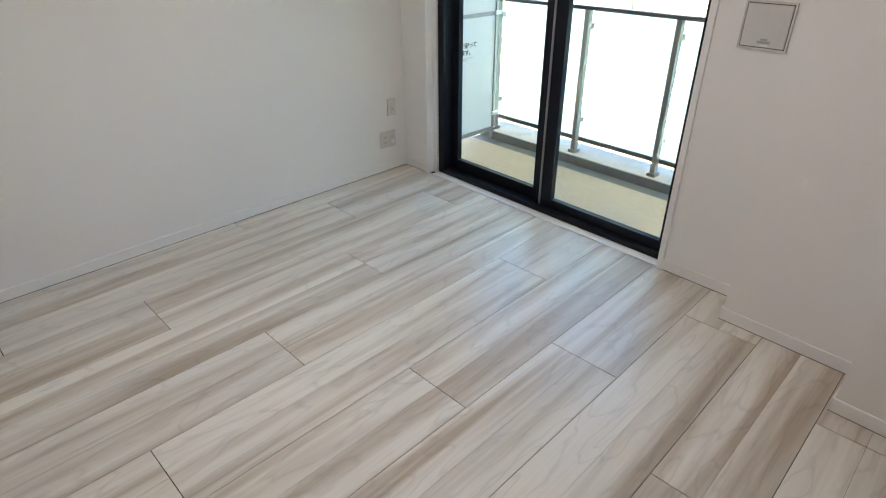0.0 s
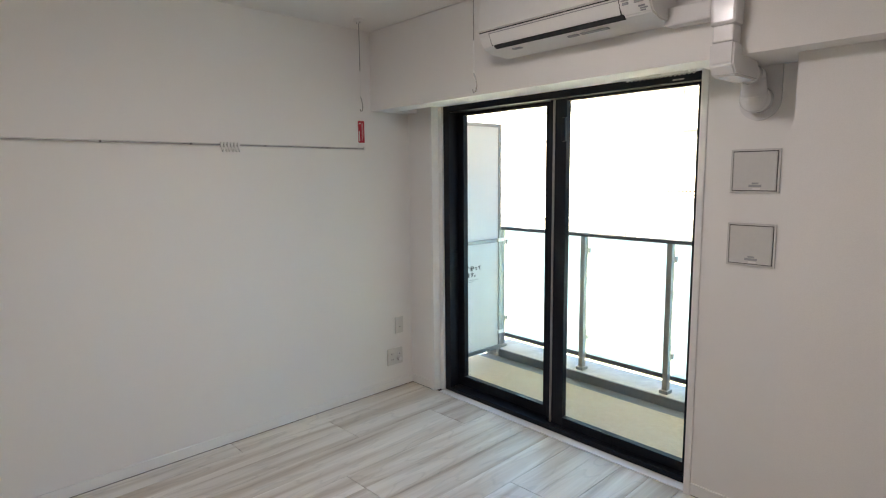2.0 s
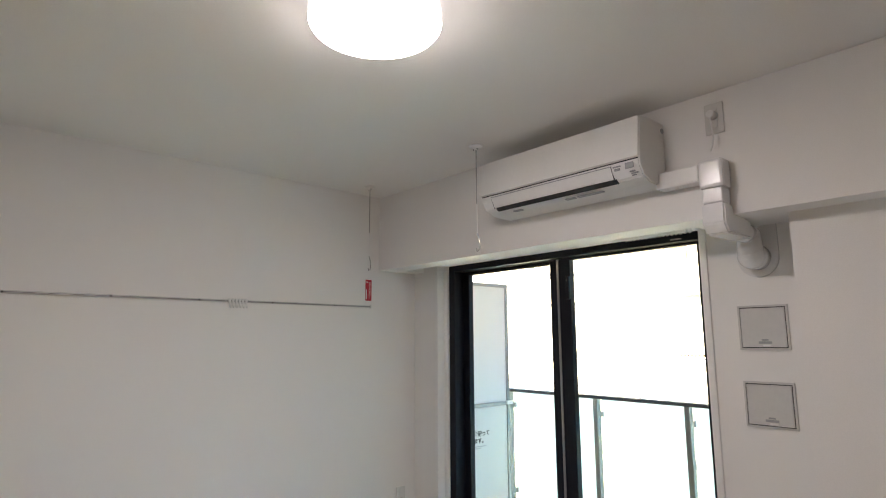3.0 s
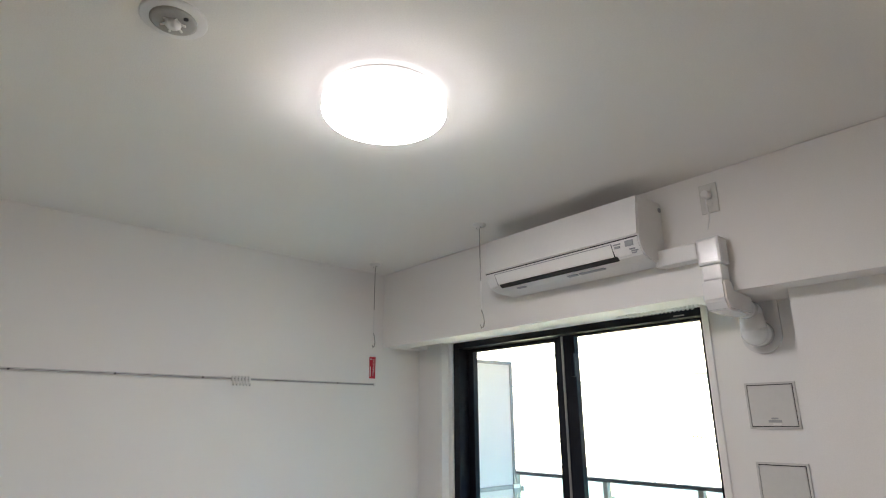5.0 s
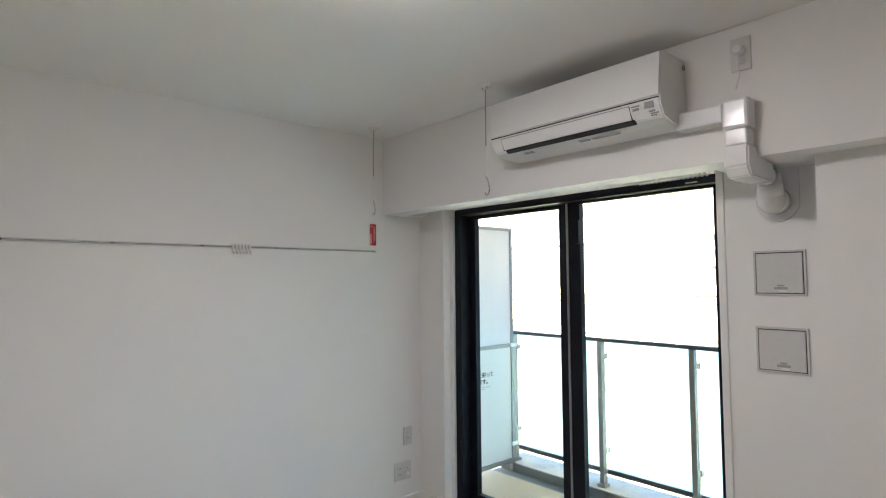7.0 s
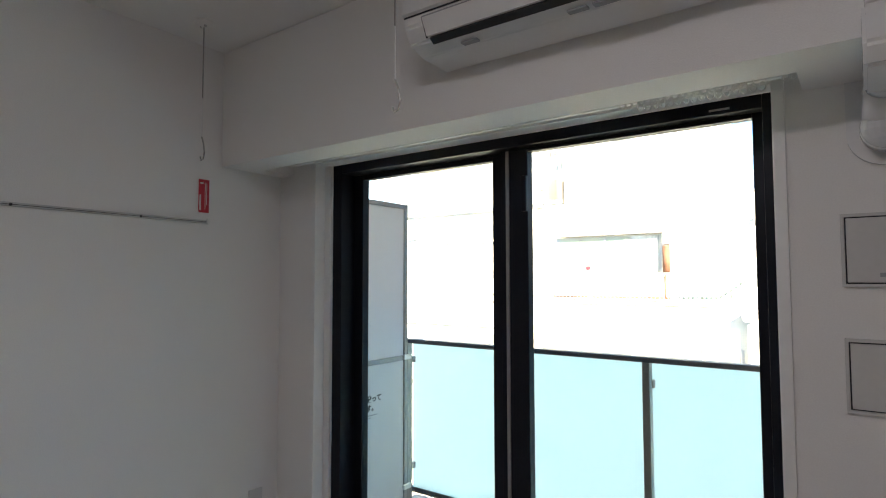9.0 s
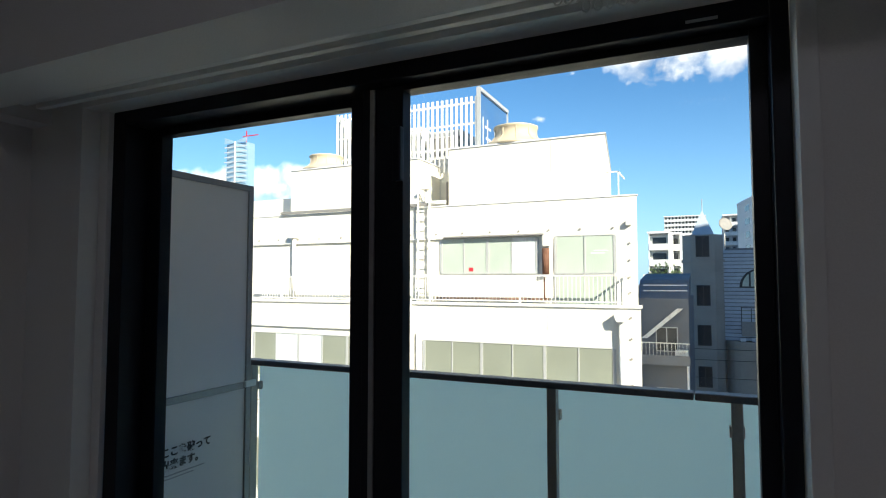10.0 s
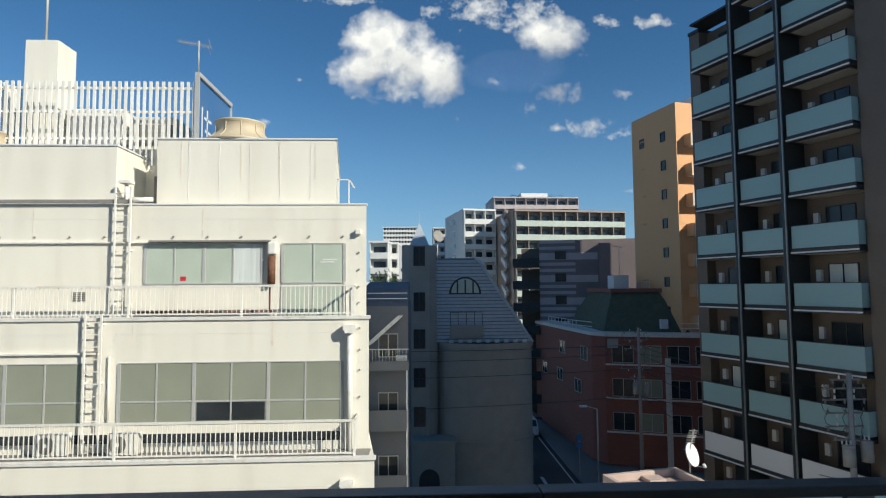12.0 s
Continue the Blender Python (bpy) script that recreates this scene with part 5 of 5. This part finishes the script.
facade.location, facade.rotation_euler = (19.6, 55.4, 0), (0, 0, math.atan2(-3.4, 9.9))
for z in (-4.6, -7.8, -11.0):
    for k in range(4):
        window_unit(facade, 0.6 + k * 2.5, G(z), 2.0, 1.7, 0, split=2, frame=M_SASH, pane=M_BLIND if k % 3 == 1 else M_DARKGL)
    part("spandrel", boxes((0, 10.3, -0.12, 0, G(z) - 0.25, G(z) - 0.1)), M_CONC, facade)
part("pilaster", boxes((5.4, 5.9, -0.3, 0, 0, G(-4.0))), M_CONC, facade)
flank = tagged(new("side_front"), "brick side wall along the lane")
flank.parent = brick
flank.location, flank.rotation_euler = (17.0, 76.0, 0), (0, 0, math.atan2(-19.2, 1.7))
for k, z in ((0.9, -4.8), (0.55, -4.8), (0.2, -8.0), (0.5, -8.0), (0.8, -8.4)):
    window_unit(flank, 19.2 * k - 1, G(z), 1.9, 1.4, 0, split=2, frame=M_SASH, pane=M_DARKGL)
aerial("roof_aerial", 23.0, 60.5, 3.9 - LEVEL, 3.2, 0)

LEVEL = 1.65
purple = house("dark_tile_block", "dark purple-grey tiled apartment block with stacked balconies", 15.4, 75.0, -14)
part("wall", boxes((2.0, 17, 0, 12, 0, G(9.2)), (9.5, 17, -1.5, 0, 0, G(8.6))), M_PURPLE, purple)
for k in range(9):
    z = G(7.0 - 2.9 * k)
    for dz in (-0.4, 0.95, 1.75):
        part("tile_band", boxes((2.0, 9.4 if dz < 0 else 6.6, -0.03, 0, z + dz, z + dz + (0.9 if dz < 0 else 0.4))), M_PURPLE2, purple)
    bal = part("balcony", boxes((-1.3, 2.0, -0.9, 4, z - 1.3, z - 1.1), (-1.3, 2.0, -1.0, -0.9, z - 1.3, z - 0.2), (-1.4, -1.3, -1.0, 4, z - 1.3, z - 0.2)), M_FRAME, purple)
    window_unit(purple, 4.0, z - 0.35, 1.4, 1.1, -0.03, split=2)
    part("recess", boxes((-0.6, 1.9, 3.9, 4.0, z - 1.1, z + 1.4)), M_BROWN, purple)
for k in range(4):
    part("stair_wall", prism(bmesh.new(), [(10.5, G(1.0 - 2.9 * k)), (13.5, G(-0.9 - 2.9 * k)), (13.5, G(0.2 - 2.9 * k)), (10.5, G(2.1 - 2.9 * k))], -1.6, -1.52, "y"), M_PURPLE2, purple)
    part("opening", boxes((14, 16.5, -1.52, -1.5, G(4.5 - 2.9 * k), G(6.4 - 2.9 * k))), M_FRAME, purple)


def leafy(rng, centre, radius, count, size):
    """Many small tilted leaves in an uneven crown."""
    b = bmesh.new()
    for _ in range(count):
        d = Vector((rng.gauss(0, 1), rng.gauss(0, 1), rng.gauss(0, 0.8))).normalized() * radius * (0.35 + 0.75 * rng.random() ** 0.5)
        q = Euler((rng.random() * 6, rng.random() * 6, rng.random() * 6)).to_matrix()
        c_ = Vector(centre) + d
        b.faces.new([b.verts.new(c_ + q @ Vector(v) * size * (0.6 + 0.6 * rng.random())) for v in ((-0.5, 0, 0), (0, -0.3, 0.05), (0.5, 0, 0), (0, 0.3, 0.05))])
    return b


def slab_block(name, label, x, y, rz, w, d, top, wallm, floors, storey=2.9, bays=6, side_stairs=False, balm=None):
    """A long balcony-access block, seen from afar."""
    top -= y * 0.0222 - LEVEL
    t = house(name, label, x, y, rz)
    part("wall", boxes((0, w, 0, d, 0, G(top))), wallm, t)
    part("roof_edge", boxes((-0.1, w + 0.1, -1.3, d, G(top), G(top) + 0.4)), M_SLAB if balm is None else wallm, t)
    for k in range(floors):
        z = G(top) - storey * (k + 1)
        bal = part("balcony", boxes((0.2, w, -1.2, 0, z - 0.2, z), (0.2, w, -1.25, -1.15, z - 0.2, z + 1.0)), balm or M_APT, t)
        for j in range(bays):
            x0 = 0.2 + (w - 0.2) * j / bays
            part("window", boxes((x0 + 0.5, x0 + (w - 0.2) / bays - 0.5, -0.05, -0.001, z + 0.1, z + 2.2)), M_DARKGL, t)
    for j in range(bays + 1):
        x0 = 0.2 + (w - 0.2) * j / bays
        part("divider", boxes((x0 - 0.08, x0 + 0.08, -1.2, -0.001, 0, G(top))), M_APT if balm is None else wallm, t)
    if side_stairs:
        for k in range(floors):
            z = G(top) - storey * (k + 1)
            part("stair_flight", prism(bmesh.new(), [(2.0, z), (5.0, z + 1.5), (5.0, z + 2.5), (2.0, z + 1.0)], -1.3, -0.9, "x"), M_SLAB, t)
            part("stair_flight", prism(bmesh.new(), [(5.0, z + 1.5), (2.0, z + 2.9), (2.0, z + 3.6), (5.0, z + 2.4)], -0.9, -0.5, "x"), M_TAUPE, t)
    else:
        for k in range(floors):
            z = G(top) - storey * (k + 1)
            part("side_window", boxes((-0.05, 0, d * 0.4, d * 0.6, z + 0.6, z + 1.9)), M_DARKGL, t)
    return t


slab_block("apartment_slab", "long taupe apartment block with white balconies and an outside stair", 21.2, 118, 8, 24.5, 24, 19.65, M_TAUPE, 11, side_stairs=True, bays=9, balm=M_MINT)
slab_block("apartment_slab", "white apartment block with rows of balconies", 11.5, 130, 10, 7.5, 18, 21.7, M_APT, 11, bays=3)
dark_slab = slab_block("apartment_slab", "dark grey apartment block with a pale roof room", 23.1, 165, 2, 25, 14, 30.7, M_PURPLE2, 6, bays=8, balm=M_PURPLE2)
part("roof_room", boxes((9, 17, 3, 9, 27.4 - GROUND, 29.2 - GROUND)), M_SLAB, dark_slab)
for x in (6.5, 8.2, 18.0, 20.5):
    part("roof_shrub", leafy(random.Random(int(x * 10)), (x, 2, 27.5 - GROUND), 1.1, 60, 0.45), M_LEAF, dark_slab)
slab_block("far_office", "distant pale office block with vertical ribs", -18.5, 320, 0, 20, 20, 41.7, M_FARGREY, 14, bays=12, storey=2.4)
slab_block("far_office", "distant white block beside the lane", -8.0, 112, -4, 3.6, 10, 12.6, M_APT, 5, bays=1)
slab_block("far_office", "narrow grey block beside the white one", -4.9, 118, -4, 2.2, 10, 12.9, M_FARGREY, 5, bays=1)
slab_block("far_office", "low pale building with a green awning", -6.5, 88, 0, 9, 10, 3.9, M_APT, 2, bays=3)
slab_block("far_office", "distant grey block behind the turret", 6.2, 190, 0, 6, 12, 25.0, M_FARGREY, 8, bays=3)

for x, y, z, s in ((-4.6, 104, 0.5, 3.6), (-2.6, 107, -0.5, 3.0)):
    tree = thing("tree", "dense dark green street tree far down the lane", "tree", (x, y, GROUND), group="trees down the lane")
    part("trunk", cyl(bmesh.new(), (0, 0, 0), (0.2, 0.1, z - GROUND), 0.35, 0.16, n=10), M_RUST, tree)
    for a in range(4):
        part("limb", cyl(bmesh.new(), (0.15, 0.1, z - GROUND - 2.5), (1.4 * math.cos(a * 1.6), 1.4 * math.sin(a * 1.6), z - GROUND + 0.4), 0.1, 0.04, n=6), M_RUST, tree)
    part("crown", leafy(random.Random(int(y)), (0, 0, z - GROUND + 1.2), s * 0.8, 500, 0.5), M_LEAF, tree)

glass_tower = house("glass_tower", "distant blue-grey glass skyscraper with a crane on top", -612, 600)
GT = 193 - GROUND
part("shaft", prism(bmesh.new(), [(0, 0), (20, -4), (40, 0), (40, 12), (0, 12)], 0, GT), M_FARGLASS, glass_tower)
for k in range(22):
    part("floor_band", boxes((-0.4, 40.4, -4.2, -3.9, GT - 6 - k * 7, GT - 4.5 - k * 7)), M_FARGREY, glass_tower)
part("centre_rib", boxes((19, 21, -5.2, -4.4, 0, GT + 2)), M_SLAB, glass_tower)
part("crown", prism(bmesh.new(), [(0, GT), (20, GT - 0.01), (40, GT), (40, GT + 7), (20, GT + 2), (0, GT + 9)], -4.3, -3.8, "y"), M_FARGLASS, glass_tower)
part("crane", boxes((30, 31.2, 5, 6.2, GT, GT + 18), (24, 52, 5, 6, GT + 10, GT + 11.2)), M_RED, glass_tower)

LEVEL = 1.3
# ---- low roof with a dish, and the street's poles ----
low = house("low_house", "narrow low house with a pink parapet round a worn flat roof", 6.96, 13.65, 12.8)
LOWTOP = -3.55 - GROUND
part("wall", boxes((0, 2.3, 0, 1.95, 0, LOWTOP - 0.25)), M_PINK, low)
part("roof", boxes((0.13, 2.17, 0.13, 1.82, LOWTOP - 0.25, LOWTOP - 0.2)), M_ROOFD, low)
for r in ((0, 2.3, 0, 0.13), (0, 2.3, 1.82, 1.95), (0, 0.13, 0.13, 1.82), (2.17, 2.3, 0.13, 1.82)):
    part("parapet", boxes((*r, LOWTOP - 0.25, LOWTOP), bevel=0.012), M_PINK, low)
part("roof_upstand", boxes((1.1, 1.6, 1.4, 1.81, LOWTOP - 0.2, LOWTOP - 0.1)), M_PINK, low)

dish = thing("satellite_dish", "white satellite dish on a short mast on the roof edge", "satellite dish", (8.95, 15.55, -3.55))
dish.scale = (0.62, 0.62, 0.62)
part("mast", cyl(bmesh.new(), (0, 0, 0), (0, 0, 0.6), 0.04, n=8), M_SASH, dish)
b = lathe(bmesh.new(), [(0.02, 0.0), (0.25, 0.03), (0.42, 0.10), (0.50, 0.16), (0.50, 0.18), (0.40, 0.12), (0.2, 0.05), (0.01, 0.03)], 32)
bmesh.ops.transform(b, matrix=pose(-0.05, -0.05, 0.75, 70, 0, 40), verts=b.verts[:])
part("reflector", b, M_SLAB, dish)
part("feed_arm", cyl(bmesh.new(), (-0.05, -0.1, 0.35), (0.45, -0.5, 0.35), 0.02, n=6), M_SASH, dish)
part("feed_horn", cyl(bmesh.new(), (0.45, -0.5, 0.35), (0.4, -0.45, 0.5), 0.06, n=10), M_SLAB, dish)
boom = part("aerial_boom", cyl(bmesh.new(), (-0.05, 0.05, 0.6), (0.28, 0.05, 1.85), 0.022, n=6), M_SASH, dish)
for k in range(9):
    f = k / 8
    part("aerial_rod", cyl(bmesh.new(), (-0.30 + 0.30 * f, -0.06, 1.02 + 0.80 * f), (0.22 + 0.26 * f, 0.16, 0.95 + 0.80 * f), 0.012, n=5), M_SASH, boom)


def utility_pole(x, y, h, arms, cans):
    t = thing("utility_pole", "concrete utility pole with cross arms, insulators and transformers", "utility pole", (x, y, GROUND), group="street utility poles")
    part("pole", cyl(bmesh.new(), (0, 0, 0), (0, 0, h), 0.17, 0.11, n=12), M_POLE, t)
    for j, (z, w) in enumerate(arms):
        arm = part("cross_arm", boxes((-w, w * 0.6, -0.035, 0.035, z - 0.035, z + 0.035)), M_PIPE, t)
        for k in range(5):
            x_ = -w + 0.12 + k * (1.6 * w - 0.24) / 4
            side = 1 if (j + k) % 2 else -1
            part("insulator", cyl(bmesh.new(), (x_, 0, z + 0.035 * side), (x_, 0, z + 0.2 * side), 0.05, 0.03, n=8), M_SLAB if k % 2 else M_PIPE, arm)
            if j + 1 < len(arms) and k % 2 == 0:
                drop = z - arms[j + 1][0]
                tube("jumper", [(x_, 0.02, z), (x_ - 0.25, -0.12, z - drop * 0.3), (x_ - 0.2, -0.15, z - drop * 0.7), (x_ * 0.8, -0.03, z - drop)], 0.013, M_FRAME, arm)
    for dx, z in cans:
        can = part("transformer", cyl(bmesh.new(), (dx, -0.3, z), (dx, -0.3, z + 0.85), 0.25, n=16), M_POLE, t)
        part("lid", cyl(bmesh.new(), (dx, -0.3, z + 0.85), (dx, -0.3, z + 0.95), 0.27, 0.18, n=16), M_POLE, can)
        for q in (-0.1, 0.1):
            part("bushing", cyl(bmesh.new(), (dx + q, -0.3, z + 0.95), (dx + q, -0.3, z + 1.15), 0.04, 0.025, n=8), M_SLAB, can)
    return t


utility_pole(19.5, 46.5, 13.6, [(13.3, 1.3), (12.6, 1.3), (11.9, 1.2), (10.3, 1.6), (9.6, 0.8)], [(-0.45, 8.3), (0.45, 8.1)])
utility_pole(21.2, 25.6, 13.0, [(12.7, 0.9), (12.3, 1.3), (11.8, 1.3), (11.2, 1.2), (10.6, 1.2), (10.0, 0.9)], [(-0.4, 8.9), (0.45, 9.1)])
lines = thing("overhead_cables", "thin black overhead cables across the street", "cable")
for z, dz in ((-3.3, 0.5), (-4.0, 0.6), (-5.2, 0.7), (-7.4, 0.9)):
    a_, c_ = Vector((19.5, 46.5, z)), Vector((21.2, 25.6, z))
    tube("cable", [tuple(a_.lerp(c_, k / 10) - Vector((0, 0, dz * 4 * (k / 10) * (1 - k / 10)))) for k in range(11)], 0.02, M_FRAME, lines)
    e_ = Vector((-30, 44.0, z + 0.6))
    tube("cable", [tuple(a_.lerp(e_, k / 12) - Vector((0, 0, dz * 4 * (k / 12) * (1 - k / 12)))) for k in range(13)], 0.02, M_FRAME, lines)
    f_ = Vector((34, 40, z))
    tube("cable", [tuple(a_.lerp(f_, k / 10) - Vector((0, 0, dz * 4 * (k / 10) * (1 - k / 10)))) for k in range(11)], 0.02, M_FRAME, lines)

sign_post = thing("street_sign", "round road sign on a grey post", "road sign", (15.9, 52, GROUND + 0.14))
part("post", cyl(bmesh.new(), (0, 0, 0), (0, 0, 3.6), 0.05, n=8), M_SASH, sign_post)
for z in (3.3, 2.6):
    part("plate", cyl(bmesh.new(), (0, -0.06, z), (0, -0.1, z), 0.32, n=20), M_SIGN, sign_post)
street_lamp = thing("street_lamp", "grey street lamp on a bent arm", "street lamp", (17.0, 50, GROUND + 0.14))
part("post", cyl(bmesh.new(), (0, 0, 0), (0, 0, 6.2), 0.07, n=8), M_SASH, street_lamp)
part("arm", cyl(bmesh.new(), (0, 0, 6.2), (-1.2, -0.5, 6.6), 0.04, n=8), M_SASH, street_lamp)
part("head", boxes((-1.7, -1.1, -0.75, -0.4, 6.5, 6.65), bevel=0.03), M_SLAB, street_lamp)

# ---- roof rail of the brick house, a parked van, more street clutter ----
LEVEL = 1.26
for k in range(9):
    f = k / 8
    part("roof_rail_post", cyl(bmesh.new(), (18.2 - 0.9 * f, 60.5 + 9.0 * f, G(-1.75)), (18.2 - 0.9 * f, 60.5 + 9.0 * f, G(-0.85)), 0.04, n=6), M_WHITEPAINT, brick)
for z in (-0.85, -1.3):
    part("roof_rail", cyl(bmesh.new(), (18.2, 60.5, G(z)), (17.3, 69.5, G(z)), 0.04, n=6), M_WHITEPAINT, brick)
    part("roof_rail", cyl(bmesh.new(), (18.2, 60.5, G(z)), (18.95, 57.4, G(z)), 0.04, n=6), M_WHITEPAINT, brick)
    part("roof_rail", cyl(bmesh.new(), (26.5, 53.9, G(z)), (29.3, 53.0, G(z)), 0.04, n=6), M_WHITEPAINT, brick)
part("roof_light", boxes((25.0, 25.7, 54.9, 55.3, G(-1.4), G(-0.5))), M_SLAB, brick)
part("terrace_door", boxes((28.0, 31.0, 58.0, 58.2, G(-1.75), G(0.6))), M_BLIND, brick)
part("rear_block", boxes((27.6, 33.5, 58.2, 66, G(-1.75), G(2.4))), M_BRICK, brick)
part("balcony_rail", boxes((19.7, 22.6, 55.0, 55.05, G(-3.2), G(-2.3))), M_SASH, brick)

van = thing("parked_van", "small white van parked in the lane", "van", (14.1, 67.0, GROUND), 0)
body = prism(bmesh.new(), [(-2.0, 0.35), (2.0, 0.35), (2.0, 1.75), (1.7, 1.9), (-1.1, 1.9), (-1.75, 1.2), (-2.0, 1.1)], -0.8, 0.8, "x")
bmesh.ops.bevel(body, geom=body.edges[:], offset=0.05, segments=2, affect="EDGES")
part("body", body, M_SLAB, van)
part("windscreen", prism(bmesh.new(), [(-1.15, 1.82), (-1.70, 1.25), (-1.72, 1.27), (-1.17, 1.84)], -0.68, 0.68, "x"), M_DARKGL, van)
for x in (-0.82, 0.78):
    part("side_window", boxes((x, x + 0.03, -0.9, 1.6, 1.2, 1.7)), M_DARKGL, van)
    for y in (-1.3, 1.3):
        w = part("wheel", cyl(bmesh.new(), (x - 0.06, y, 0.3), (x + 0.09, y, 0.3), 0.3, n=18), M_FRAME, van)
        part("rim", cyl(bmesh.new(), (x - 0.07, y, 0.3), (x + 0.1, y, 0.3), 0.17, n=14), M_SASH, w)
for x in (-0.6, 0.6):
    part("headlight", boxes((x - 0.13, x + 0.13, -2.03, -1.98, 0.8, 0.98), bevel=0.01), M_PLATE, van)

# ---- floor planks ----
ENDS = [-1.402, -0.838, -0.268, -1.142, -1.823, -0.598, -1.533, -0.992, -0.395, -1.32, -0.70, -1.62, -0.45, -1.10]
LONG, WIDE = 1.842, 0.3145
for i, end in enumerate(ENDS):
    for half in (0, 1):
        x0 = -0.155 + i * WIDE + half * WIDE / 2
        x1 = x0 + WIDE / 2
        if x0 > WALL_R:
            continue
        y = end + LONG
        while y > BACK:
            y0, y1 = max(y - LONG, BACK - 0.1), min(y, 0.0)
            if y1 - y0 > 0.01:
                left, right = (0.0005, 0.0014) if half else (0.0014, 0.0005)
                b = boxes((x0 + left, x1 - right, y0 + 0.0018, y1 - 0.0018, -0.0035, 0.0))
                part("plank", b, M_PLANK, floor).rotation_euler.z = SKEW
            y -= LONG
